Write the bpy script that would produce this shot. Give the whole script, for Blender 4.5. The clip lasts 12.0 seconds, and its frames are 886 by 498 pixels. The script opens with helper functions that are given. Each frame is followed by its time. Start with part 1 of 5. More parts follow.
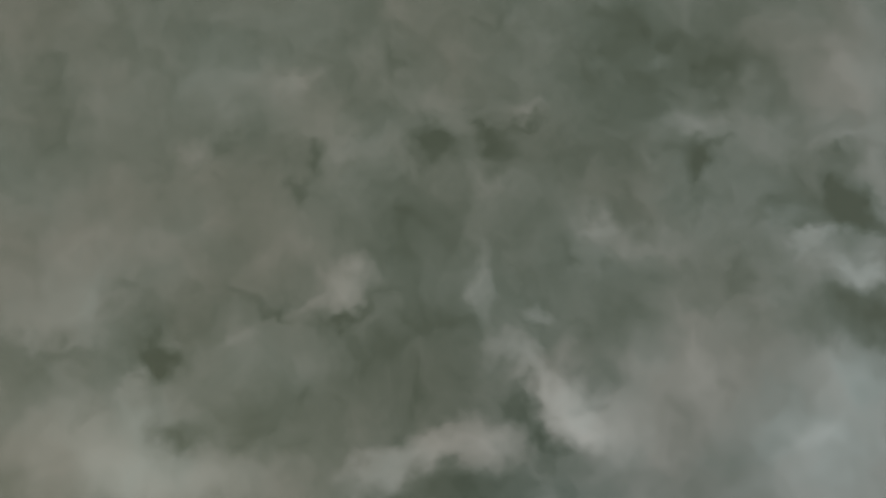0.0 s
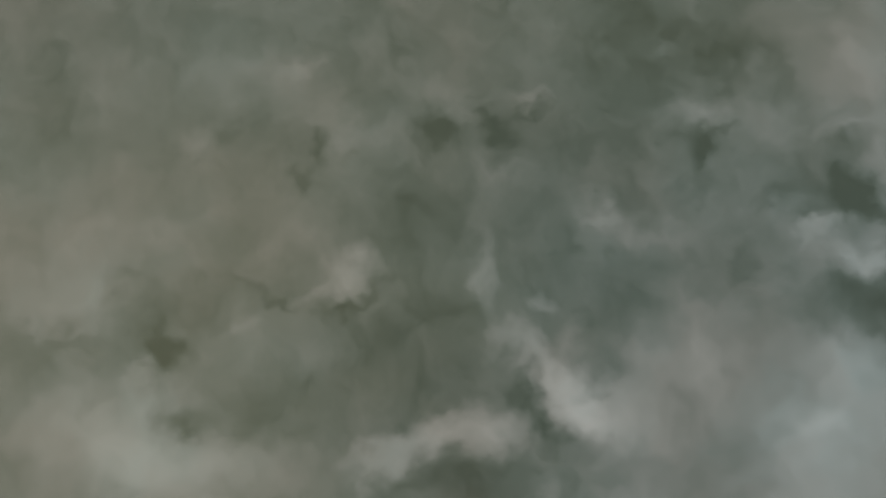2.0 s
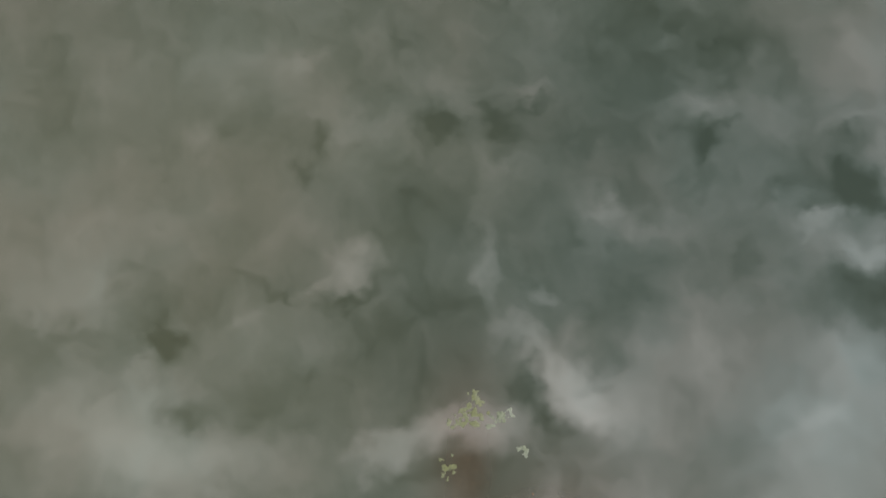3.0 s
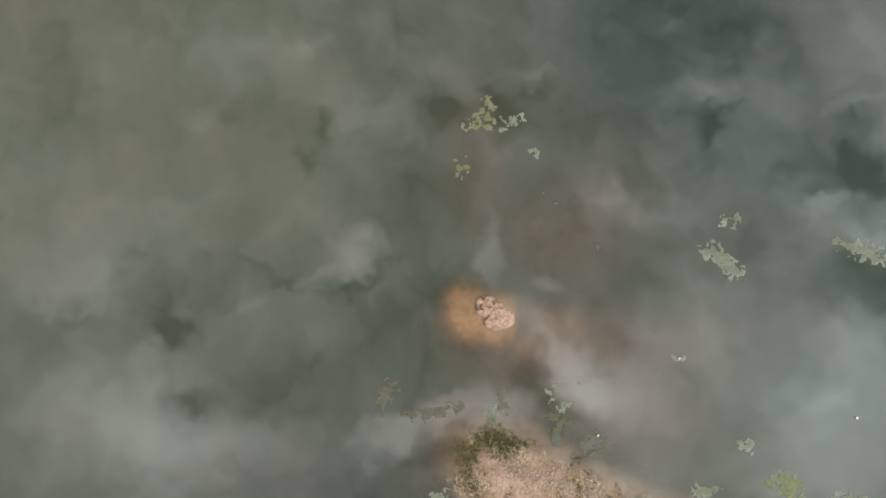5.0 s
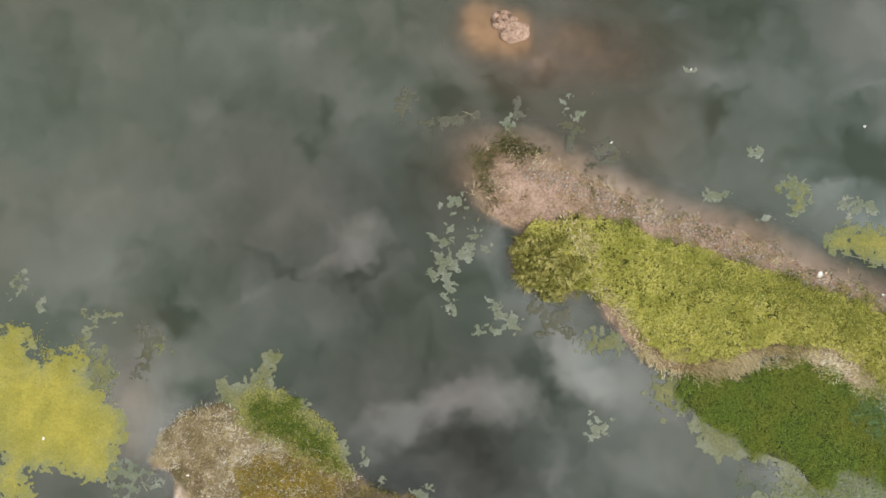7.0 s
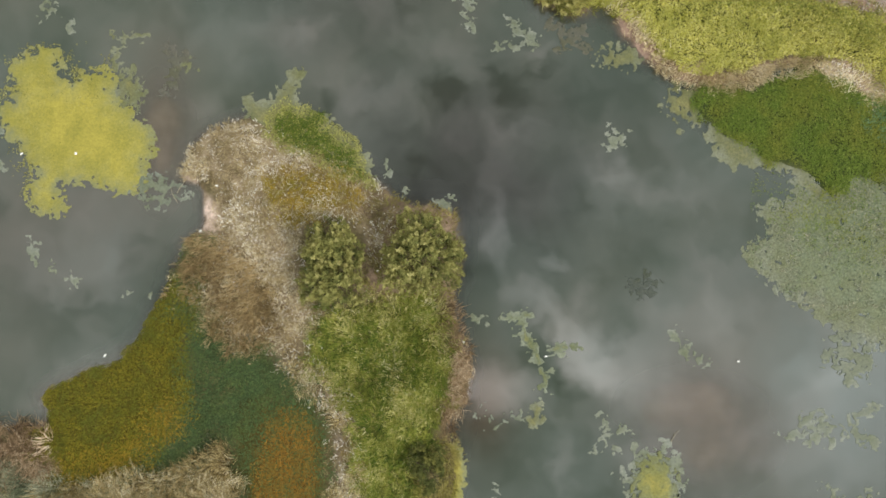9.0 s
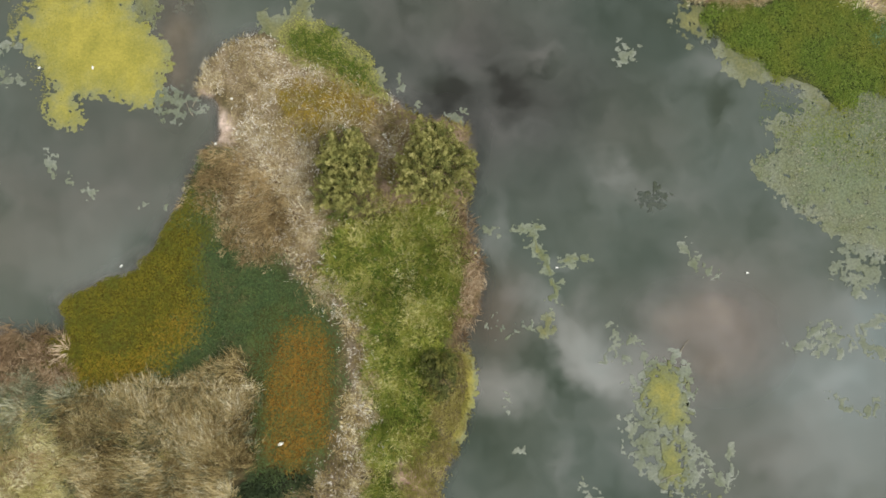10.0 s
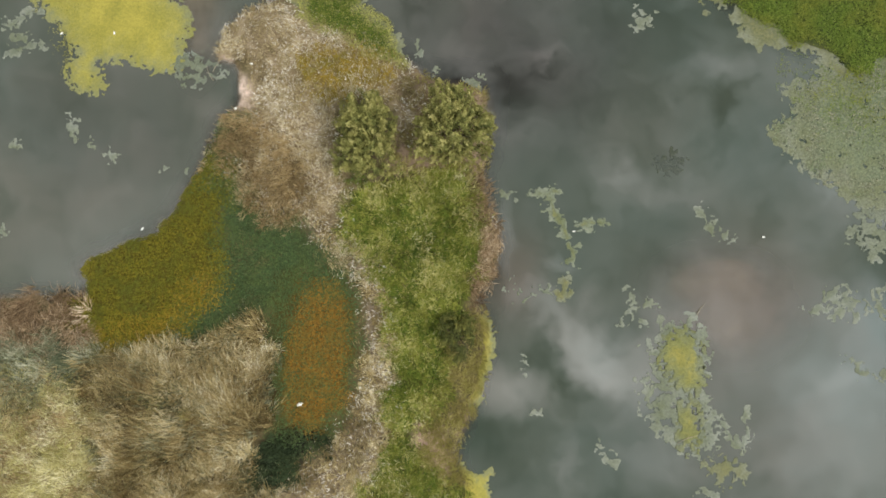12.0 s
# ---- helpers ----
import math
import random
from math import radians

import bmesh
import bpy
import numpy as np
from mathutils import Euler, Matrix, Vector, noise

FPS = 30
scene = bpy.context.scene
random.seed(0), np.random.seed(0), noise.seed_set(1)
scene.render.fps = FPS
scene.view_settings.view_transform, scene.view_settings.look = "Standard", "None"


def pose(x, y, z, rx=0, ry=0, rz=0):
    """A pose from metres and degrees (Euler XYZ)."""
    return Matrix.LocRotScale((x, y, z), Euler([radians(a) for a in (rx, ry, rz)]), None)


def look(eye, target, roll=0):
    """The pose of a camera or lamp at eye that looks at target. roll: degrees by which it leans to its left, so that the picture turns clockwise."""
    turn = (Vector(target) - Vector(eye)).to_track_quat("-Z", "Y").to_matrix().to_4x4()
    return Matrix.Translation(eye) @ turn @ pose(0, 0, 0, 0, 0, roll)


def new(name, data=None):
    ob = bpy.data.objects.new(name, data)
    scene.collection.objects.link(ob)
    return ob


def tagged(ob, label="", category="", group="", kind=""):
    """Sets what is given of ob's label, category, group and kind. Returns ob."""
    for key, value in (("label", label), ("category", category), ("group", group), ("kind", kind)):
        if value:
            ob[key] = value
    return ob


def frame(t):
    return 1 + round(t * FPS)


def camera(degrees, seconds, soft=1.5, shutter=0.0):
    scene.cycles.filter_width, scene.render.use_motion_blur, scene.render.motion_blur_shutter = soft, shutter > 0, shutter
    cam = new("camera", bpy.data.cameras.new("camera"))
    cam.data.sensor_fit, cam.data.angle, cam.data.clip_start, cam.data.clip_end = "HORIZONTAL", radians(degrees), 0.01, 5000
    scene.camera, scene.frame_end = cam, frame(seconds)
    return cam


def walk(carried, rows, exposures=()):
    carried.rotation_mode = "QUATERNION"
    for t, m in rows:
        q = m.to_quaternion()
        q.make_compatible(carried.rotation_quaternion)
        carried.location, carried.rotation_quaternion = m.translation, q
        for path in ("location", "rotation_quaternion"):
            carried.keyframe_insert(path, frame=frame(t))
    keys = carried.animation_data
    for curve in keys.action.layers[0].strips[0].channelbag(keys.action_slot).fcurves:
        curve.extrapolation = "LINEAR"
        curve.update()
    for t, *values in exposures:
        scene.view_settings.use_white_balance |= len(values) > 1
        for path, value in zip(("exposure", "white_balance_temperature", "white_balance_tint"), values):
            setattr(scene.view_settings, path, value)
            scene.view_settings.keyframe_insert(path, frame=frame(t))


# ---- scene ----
# A calm lake with reed islands and floating algae, seen straight down from a drone 30 m up.
cam = camera(68.4, 12.0, soft=1.7)
PATH = [
    (0, 0.473, 2.916, 30.064, 7.184, -1.729, 0.51),
    (0.5, 0.403, -0.259, 30.064, 6.986, -1.65, 0.51),
    (1, 0.333, -3.434, 30.064, 6.737, -1.572, 0.51),
    (1.5, 0.263, -6.609, 30.064, 6.514, -1.493, 0.51),
    (2, 0.193, -9.784, 30.064, 6.191, -1.415, 0.51),
    (2.5, 0.123, -12.959, 30.064, 5.918, -1.336, 0.51),
    (4.3, -0.151, -24.295, 30.064, 4.951, -1.054, 0.51),
    (4.5, -0.198, -25.825, 30.027, 4.864, -1.022, 0.481),
    (5, -0.333, -28.966, 30.02, 4.426, -0.944, 0.423),
    (5.5, -0.433, -32.004, 29.893, 4.205, -0.865, 0.367),
    (6, -0.6, -36, 29.858, 4.051, -0.787, 0.355),
    (6.5, -0.758, -38.819, 29.927, 3.772, -0.708, 0.309),
    (7, -0.896, -41.852, 29.917, 3.439, -0.63, 0.223),
    (7.2, -1.009, -43.439, 29.983, 3.387, -0.598, 0.206),
    (8.8, -1.648, -53.711, 29.895, 2.857, -0.347, -0.518),
    (9, -1.748, -54.661, 29.918, 2.816, -0.316, -0.501),
    (9.5, -2.001, -57.064, 30.013, 2.784, -0.237, -0.445),
    (10, -2.252, -58.731, 30.062, 2.847, -0.159, -0.421),
    (10.5, -2.517, -59.869, 30.121, 2.809, -0.08, -0.382),
    (11, -2.692, -60.189, 30.144, 2.805, -0.002, -0.297),
    (11.5, -2.82, -60.318, 30.207, 2.774, 0.077, -0.298),
    (12, -2.915, -60.43, 30.213, 2.867, 0.155, -0.277),
]
walk(cam, [(t, pose(x, y, z, rx, ry, rz)) for t, x, y, z, rx, ry, rz in PATH], [(0, 0.0), (12, 0.0)])


# ---- light: a broken overcast sky with a soft, veiled sun from the east-south-east ----
SUN_DIR = Vector((0.62, -0.35, 0.75)).normalized()
sun = new("sun", bpy.data.lights.new("sun", "SUN"))
sun.data.energy, sun.data.angle, sun.data.color = 2.2, radians(10), (1.0, 0.95, 0.87)
sun.matrix_world = look((40, -80, 60), Vector((40, -80, 60)) - SUN_DIR)

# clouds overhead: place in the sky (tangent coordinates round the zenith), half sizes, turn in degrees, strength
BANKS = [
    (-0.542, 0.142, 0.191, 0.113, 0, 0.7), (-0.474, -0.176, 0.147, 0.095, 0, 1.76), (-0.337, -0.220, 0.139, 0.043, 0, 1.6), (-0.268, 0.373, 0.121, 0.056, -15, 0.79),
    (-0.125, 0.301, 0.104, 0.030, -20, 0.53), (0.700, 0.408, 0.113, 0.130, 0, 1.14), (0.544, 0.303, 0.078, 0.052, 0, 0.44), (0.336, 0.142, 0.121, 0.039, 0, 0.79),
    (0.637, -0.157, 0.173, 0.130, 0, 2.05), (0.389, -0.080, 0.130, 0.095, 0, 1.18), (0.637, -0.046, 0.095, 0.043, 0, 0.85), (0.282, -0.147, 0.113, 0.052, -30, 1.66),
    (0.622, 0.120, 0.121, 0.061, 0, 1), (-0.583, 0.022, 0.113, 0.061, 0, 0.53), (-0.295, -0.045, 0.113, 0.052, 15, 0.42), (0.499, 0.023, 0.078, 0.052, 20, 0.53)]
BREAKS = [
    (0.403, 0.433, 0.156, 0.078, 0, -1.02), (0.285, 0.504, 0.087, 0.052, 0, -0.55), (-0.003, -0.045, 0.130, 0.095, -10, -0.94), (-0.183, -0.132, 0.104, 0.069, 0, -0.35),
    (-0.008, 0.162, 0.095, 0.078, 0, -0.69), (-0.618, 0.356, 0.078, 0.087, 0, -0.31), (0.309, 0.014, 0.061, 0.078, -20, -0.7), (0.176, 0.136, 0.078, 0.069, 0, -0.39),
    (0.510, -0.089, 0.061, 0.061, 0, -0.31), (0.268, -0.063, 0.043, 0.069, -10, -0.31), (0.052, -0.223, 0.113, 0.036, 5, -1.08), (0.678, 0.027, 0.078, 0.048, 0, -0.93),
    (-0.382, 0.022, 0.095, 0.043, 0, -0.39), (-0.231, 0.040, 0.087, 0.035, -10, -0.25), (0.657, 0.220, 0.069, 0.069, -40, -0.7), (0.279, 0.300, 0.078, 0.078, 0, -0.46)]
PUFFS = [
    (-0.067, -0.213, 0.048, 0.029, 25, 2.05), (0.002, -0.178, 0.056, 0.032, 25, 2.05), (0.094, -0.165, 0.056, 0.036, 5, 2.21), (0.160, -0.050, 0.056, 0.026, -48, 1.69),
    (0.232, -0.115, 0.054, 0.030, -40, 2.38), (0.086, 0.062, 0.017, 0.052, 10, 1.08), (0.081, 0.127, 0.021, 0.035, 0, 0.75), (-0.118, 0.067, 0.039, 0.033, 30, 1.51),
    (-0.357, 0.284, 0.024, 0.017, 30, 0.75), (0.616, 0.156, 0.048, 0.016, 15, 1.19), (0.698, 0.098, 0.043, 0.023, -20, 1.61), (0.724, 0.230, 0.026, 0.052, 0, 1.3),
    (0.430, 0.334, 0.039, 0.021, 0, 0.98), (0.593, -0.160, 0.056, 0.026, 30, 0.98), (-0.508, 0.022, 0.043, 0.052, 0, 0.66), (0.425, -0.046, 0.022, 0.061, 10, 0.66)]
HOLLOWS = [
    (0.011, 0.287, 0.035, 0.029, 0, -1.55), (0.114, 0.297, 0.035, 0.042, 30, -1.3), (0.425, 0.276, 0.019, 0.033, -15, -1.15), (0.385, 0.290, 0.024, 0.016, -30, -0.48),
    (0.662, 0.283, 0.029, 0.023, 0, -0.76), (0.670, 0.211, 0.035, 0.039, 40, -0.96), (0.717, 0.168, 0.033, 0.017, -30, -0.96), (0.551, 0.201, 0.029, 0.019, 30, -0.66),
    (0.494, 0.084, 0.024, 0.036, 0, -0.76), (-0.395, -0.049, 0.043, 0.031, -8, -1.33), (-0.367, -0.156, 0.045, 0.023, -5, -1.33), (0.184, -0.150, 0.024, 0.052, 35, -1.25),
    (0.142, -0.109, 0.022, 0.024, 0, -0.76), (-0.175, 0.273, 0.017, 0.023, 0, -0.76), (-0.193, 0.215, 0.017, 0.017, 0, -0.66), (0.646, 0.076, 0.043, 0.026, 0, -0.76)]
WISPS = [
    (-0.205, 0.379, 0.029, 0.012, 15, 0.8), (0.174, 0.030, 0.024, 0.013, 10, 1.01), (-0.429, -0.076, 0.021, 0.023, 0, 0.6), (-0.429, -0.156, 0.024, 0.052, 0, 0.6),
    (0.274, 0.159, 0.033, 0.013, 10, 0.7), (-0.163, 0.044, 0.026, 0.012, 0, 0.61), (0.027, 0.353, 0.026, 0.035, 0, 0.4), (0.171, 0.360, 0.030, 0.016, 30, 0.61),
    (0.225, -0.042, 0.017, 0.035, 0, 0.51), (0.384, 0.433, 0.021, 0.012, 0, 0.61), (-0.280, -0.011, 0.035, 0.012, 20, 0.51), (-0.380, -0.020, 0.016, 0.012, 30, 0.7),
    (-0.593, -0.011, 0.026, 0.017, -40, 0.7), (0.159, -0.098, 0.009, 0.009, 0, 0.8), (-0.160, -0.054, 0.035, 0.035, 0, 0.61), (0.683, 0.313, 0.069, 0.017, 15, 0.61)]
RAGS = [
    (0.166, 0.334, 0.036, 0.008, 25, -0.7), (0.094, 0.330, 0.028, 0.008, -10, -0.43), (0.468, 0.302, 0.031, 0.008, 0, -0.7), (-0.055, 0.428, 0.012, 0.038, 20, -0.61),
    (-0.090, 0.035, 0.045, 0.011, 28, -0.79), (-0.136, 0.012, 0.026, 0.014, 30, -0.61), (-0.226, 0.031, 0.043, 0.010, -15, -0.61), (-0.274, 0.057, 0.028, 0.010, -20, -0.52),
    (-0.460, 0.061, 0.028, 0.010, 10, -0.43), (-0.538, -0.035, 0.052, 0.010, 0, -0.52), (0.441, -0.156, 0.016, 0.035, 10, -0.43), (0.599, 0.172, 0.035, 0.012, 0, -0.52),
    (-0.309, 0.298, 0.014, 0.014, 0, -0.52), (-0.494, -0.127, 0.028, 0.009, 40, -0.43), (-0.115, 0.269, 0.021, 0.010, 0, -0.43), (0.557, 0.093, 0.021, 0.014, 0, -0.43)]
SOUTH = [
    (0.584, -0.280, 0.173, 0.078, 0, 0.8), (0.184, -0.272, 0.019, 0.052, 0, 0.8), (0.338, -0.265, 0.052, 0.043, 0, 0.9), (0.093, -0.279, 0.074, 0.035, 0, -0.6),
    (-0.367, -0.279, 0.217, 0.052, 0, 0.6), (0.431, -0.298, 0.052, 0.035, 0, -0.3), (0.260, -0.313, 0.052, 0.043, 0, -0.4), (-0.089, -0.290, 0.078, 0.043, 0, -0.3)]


def build_world():
    world = bpy.data.worlds.new("sky")
    scene.world = world
    world.use_nodes = True
    nt = world.node_tree
    nt.nodes.clear()

    def node(kind, **props):
        n = nt.nodes.new(kind)
        if "operation" in props:
            n.operation = props["operation"]
        return n

    def link(a, b):
        nt.links.new(a, b)

    out = node("ShaderNodeOutputWorld")
    bg = node("ShaderNodeBackground")
    link(bg.outputs[0], out.inputs[0])
    tc = node("ShaderNodeTexCoord")
    sep = node("ShaderNodeSeparateXYZ")
    link(tc.outputs["Generated"], sep.inputs[0])
    zc = node("ShaderNodeMath", operation="MAXIMUM")
    zc.inputs[1].default_value = 0.12
    link(sep.outputs[2], zc.inputs[0])
    flat = node("ShaderNodeCombineXYZ")
    for i in (0, 1):
        dv = node("ShaderNodeMath", operation="DIVIDE")
        link(sep.outputs[i], dv.inputs[0])
        link(zc.outputs[0], dv.inputs[1])
        link(dv.outputs[0], flat.inputs[i])
    # billows push the clouds' outlines about
    warp = node("ShaderNodeTexNoise")
    warp.inputs["Scale"].default_value, warp.inputs["Detail"].default_value = 13.0, 5.0
    warp.inputs["Roughness"].default_value = 0.52
    link(flat.outputs[0], warp.inputs["Vector"])
    centred = node("ShaderNodeVectorMath", operation="SUBTRACT")
    centred.inputs[1].default_value = (0.5, 0.5, 0.5)
    link(warp.outputs["Color"], centred.inputs[0])
    wob = node("ShaderNodeVectorMath", operation="MULTIPLY_ADD")
    wob.inputs[1].default_value = (0.09, 0.09, 0.0)
    link(centred.outputs[0], wob.inputs[0])
    curl = node("ShaderNodeTexNoise")
    curl.inputs["Scale"].default_value, curl.inputs["Detail"].default_value = 30.0, 4.0
    curl.inputs["Roughness"].default_value = 0.5
    link(flat.outputs[0], curl.inputs["Vector"])
    curled = node("ShaderNodeVectorMath", operation="SUBTRACT")
    curled.inputs[1].default_value = (0.5, 0.5, 0.5)
    link(curl.outputs["Color"], curled.inputs[0])
    frayed = node("ShaderNodeVectorMath", operation="MULTIPLY_ADD")
    frayed.inputs[1].default_value = (0.05, 0.05, 0.0)
    link(curled.outputs[0], frayed.inputs[0])
    link(flat.outputs[0], frayed.inputs[2])
    link(frayed.outputs[0], wob.inputs[2])
    fine = node("ShaderNodeTexNoise")
    fine.inputs["Scale"].default_value, fine.inputs["Detail"].default_value = 4.5, 5.0
    fine.inputs["Roughness"].default_value = 0.58
    link(wob.outputs[0], fine.inputs["Vector"])
    base = node("ShaderNodeMapRange")
    base.inputs["From Min"].default_value, base.inputs["From Max"].default_value = 0.34, 0.66
    base.inputs["To Min"].default_value, base.inputs["To Max"].default_value = 0.82, 1.42
    link(fine.outputs["Fac"], base.inputs["Value"])
    puff = node("ShaderNodeTexNoise")
    puff.inputs["Scale"].default_value, puff.inputs["Detail"].default_value = 13.0, 6.0
    puff.inputs["Roughness"].default_value = 0.52
    link(wob.outputs[0], puff.inputs["Vector"])
    puffs = node("ShaderNodeMapRange")
    puffs.inputs["From Min"].default_value, puffs.inputs["From Max"].default_value = 0.34, 0.66
    puffs.inputs["To Min"].default_value, puffs.inputs["To Max"].default_value = -0.34, 0.34
    link(puff.outputs["Fac"], puffs.inputs["Value"])
    both = node("ShaderNodeMath", operation="ADD")
    link(base.outputs[0], both.inputs[0])
    link(puffs.outputs[0], both.inputs[1])
    total = both.outputs[0]
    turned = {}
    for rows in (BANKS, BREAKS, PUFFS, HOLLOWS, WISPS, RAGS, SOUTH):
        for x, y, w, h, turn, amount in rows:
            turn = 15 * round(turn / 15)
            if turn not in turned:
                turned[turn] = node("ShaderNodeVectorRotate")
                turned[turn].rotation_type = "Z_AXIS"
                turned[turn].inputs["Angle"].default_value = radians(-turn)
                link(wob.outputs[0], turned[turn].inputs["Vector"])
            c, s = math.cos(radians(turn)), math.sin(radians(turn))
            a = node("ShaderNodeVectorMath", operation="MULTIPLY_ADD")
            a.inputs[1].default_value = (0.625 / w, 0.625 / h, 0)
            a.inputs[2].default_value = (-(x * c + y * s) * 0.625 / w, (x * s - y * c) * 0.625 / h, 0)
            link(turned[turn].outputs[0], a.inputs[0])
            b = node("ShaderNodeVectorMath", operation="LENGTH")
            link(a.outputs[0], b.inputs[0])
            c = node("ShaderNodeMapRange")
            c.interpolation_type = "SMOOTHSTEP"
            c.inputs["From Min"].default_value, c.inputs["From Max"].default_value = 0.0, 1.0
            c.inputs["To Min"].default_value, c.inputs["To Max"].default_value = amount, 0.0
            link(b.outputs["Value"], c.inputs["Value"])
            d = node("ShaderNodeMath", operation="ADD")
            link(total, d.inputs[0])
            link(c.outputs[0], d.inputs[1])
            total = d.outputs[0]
    low = node("ShaderNodeMath", operation="MAXIMUM")
    low.inputs[1].default_value = 0.06
    link(total, low.inputs[0])
    tint = node("ShaderNodeMix")
    tint.data_type = "RGBA"
    tint.inputs["A"].default_value = (0.92, 1.0, 0.94, 1)
    tint.inputs["B"].default_value = (1.0, 0.97, 0.95, 1)
    tm = node("ShaderNodeMapRange")
    tm.inputs["From Min"].default_value, tm.inputs["From Max"].default_value = 0.4, 1.8
    link(low.outputs[0], tm.inputs["Value"])
    link(tm.outputs[0], tint.inputs["Factor"])
    side = node("ShaderNodeVectorMath", operation="DOT_PRODUCT")
    side.inputs[1].default_value = (0.9, -0.5, 0.0)
    link(wob.outputs[0], side.inputs[0])
    sidem = node("ShaderNodeMapRange")
    sidem.inputs["From Min"].default_value, sidem.inputs["From Max"].default_value = -0.3, 0.75
    link(side.outputs["Value"], sidem.inputs["Value"])
    veil = node("ShaderNodeMix")
    veil.data_type = "RGBA"
    veil.inputs["A"].default_value = (1.01, 1.0, 0.96, 1)
    veil.inputs["B"].default_value = (0.93, 1.01, 1.06, 1)
    link(sidem.outputs[0], veil.inputs["Factor"])
    hue = node("ShaderNodeVectorMath", operation="MULTIPLY")
    link(tint.outputs["Result"], hue.inputs[0])
    link(veil.outputs["Result"], hue.inputs[1])
    drift = node("ShaderNodeTexNoise")
    drift.inputs["Scale"].default_value, drift.inputs["Detail"].default_value = 3.4, 4.0
    link(wob.outputs[0], drift.inputs["Vector"])
    driftm = node("ShaderNodeMapRange")
    driftm.inputs["From Min"].default_value, driftm.inputs["From Max"].default_value = 0.36, 0.64
    link(drift.outputs["Fac"], driftm.inputs["Value"])
    warm = node("ShaderNodeMix")
    warm.data_type = "RGBA"
    warm.inputs["A"].default_value = (0.94, 1.015, 1.02, 1)
    warm.inputs["B"].default_value = (1.07, 0.98, 0.95, 1)
    link(driftm.outputs[0], warm.inputs["Factor"])
    mixed = node("ShaderNodeVectorMath", operation="MULTIPLY")
    link(hue.outputs[0], mixed.inputs[0])
    link(warm.outputs["Result"], mixed.inputs[1])
    lit = node("ShaderNodeVectorMath", operation="SCALE")
    link(mixed.outputs[0], lit.inputs[0])
    link(low.outputs[0], lit.inputs["Scale"])
    sky = node("ShaderNodeTexSky")
    sky.sky_type, sky.sun_disc = "NISHITA", False
    sky.sun_elevation = math.asin(SUN_DIR.z)
    sky.sun_rotation = math.atan2(SUN_DIR.x, SUN_DIR.y)
    thin = node("ShaderNodeVectorMath", operation="MULTIPLY_ADD")
    thin.inputs[1].default_value = (0.05, 0.05, 0.05)
    link(sky.outputs[0], thin.inputs[0])
    link(lit.outputs[0], thin.inputs[2])
    link(thin.outputs[0], bg.inputs["Color"])
    bg.inputs["Strength"].default_value = 0.72


build_world()


# ---- arithmetic on the plan ----
def hash2(ix, iy, seed):
    h = (ix.astype(np.int64) * 374761393 + iy.astype(np.int64) * 668265263 + seed * 1442695041) & 0xFFFFFFFF
    h = ((h ^ (h >> 13)) * 1274126177) & 0xFFFFFFFF
    return ((h ^ (h >> 16)) & 0xFFFF) / 65535.0


def value_noise(x, y, seed=0):
    ix, iy = np.floor(x), np.floor(y)
    fx, fy = x - ix, y - iy
    fx, fy = fx * fx * (3 - 2 * fx), fy * fy * (3 - 2 * fy)
    a, b = hash2(ix, iy, seed), hash2(ix + 1, iy, seed)
    c, d = hash2(ix, iy + 1, seed), hash2(ix + 1, iy + 1, seed)
    return (a + (b - a) * fx) * (1 - fy) + (c + (d - c) * fx) * fy


def fbm(x, y, size, seed=0, octaves=4):
    """Noise between about -1 and 1 whose largest lumps are size metres."""
    total, amp, norm, s = 0.0, 1.0, 0.0, 1.0 / size
    for k in range(octaves):
        total = total + amp * (value_noise(x * s + 17.3 * k, y * s - 9.1 * k, seed + k) * 2 - 1)
        norm += amp
        amp, s = amp * 0.55, s * 2.03
    return total / norm * 1.6


def step(x, a, b):
    u = np.clip((x - a) / (b - a), 0, 1)
    return u * u * (3 - 2 * u)


def rounded(points, n=4):
    """A closed smooth line through the points."""
    p = np.array(points, float)[:, :2]
    out = []
    for i in range(len(p)):
        a, b, c, d = p[i - 1], p[i], p[(i + 1) % len(p)], p[(i + 2) % len(p)]
        for k in range(n):
            t = k / n
            out.append(0.5 * (2 * b + (c - a) * t + (2 * a - 5 * b + 4 * c - d) * t * t + (3 * b - a - 3 * c + d) * t ** 3))
    return np.array(out)


class Zone:
    """A patch of the plan; depth() is how far inside its outline a place lies, in metres."""

    def __init__(self, points):
        self.line = rounded(points)
        self.low, self.high = self.line.min(0), self.line.max(0)

    def depth(self, x, y):
        out = np.full(x.shape, -9.0)
        near = (x > self.low[0] - 6) & (x < self.high[0] + 6) & (y > self.low[1] - 6) & (y < self.high[1] + 6)
        px, py = x[near], y[near]
        if px.size == 0:
            return out
        best = np.full(px.shape, 1e9)
        inside = np.zeros(px.shape, bool)
        a = self.line
        b = np.roll(a, -1, 0)
        for (ax, ay), (bx, by) in zip(a, b):
            ex, ey = bx - ax, by - ay
            u = np.clip(((px - ax) * ex + (py - ay) * ey) / (ex * ex + ey * ey + 1e-9), 0, 1)
            best = np.minimum(best, (px - ax - u * ex) ** 2 + (py - ay - u * ey) ** 2)
            if ay != by:
                inside ^= ((ay > py) != (by > py)) & (px < ex * (py - ay) / (by - ay) + ax)
        out[near] = np.clip(np.where(inside, 1, -1) * np.sqrt(best), -9, None)
        return out


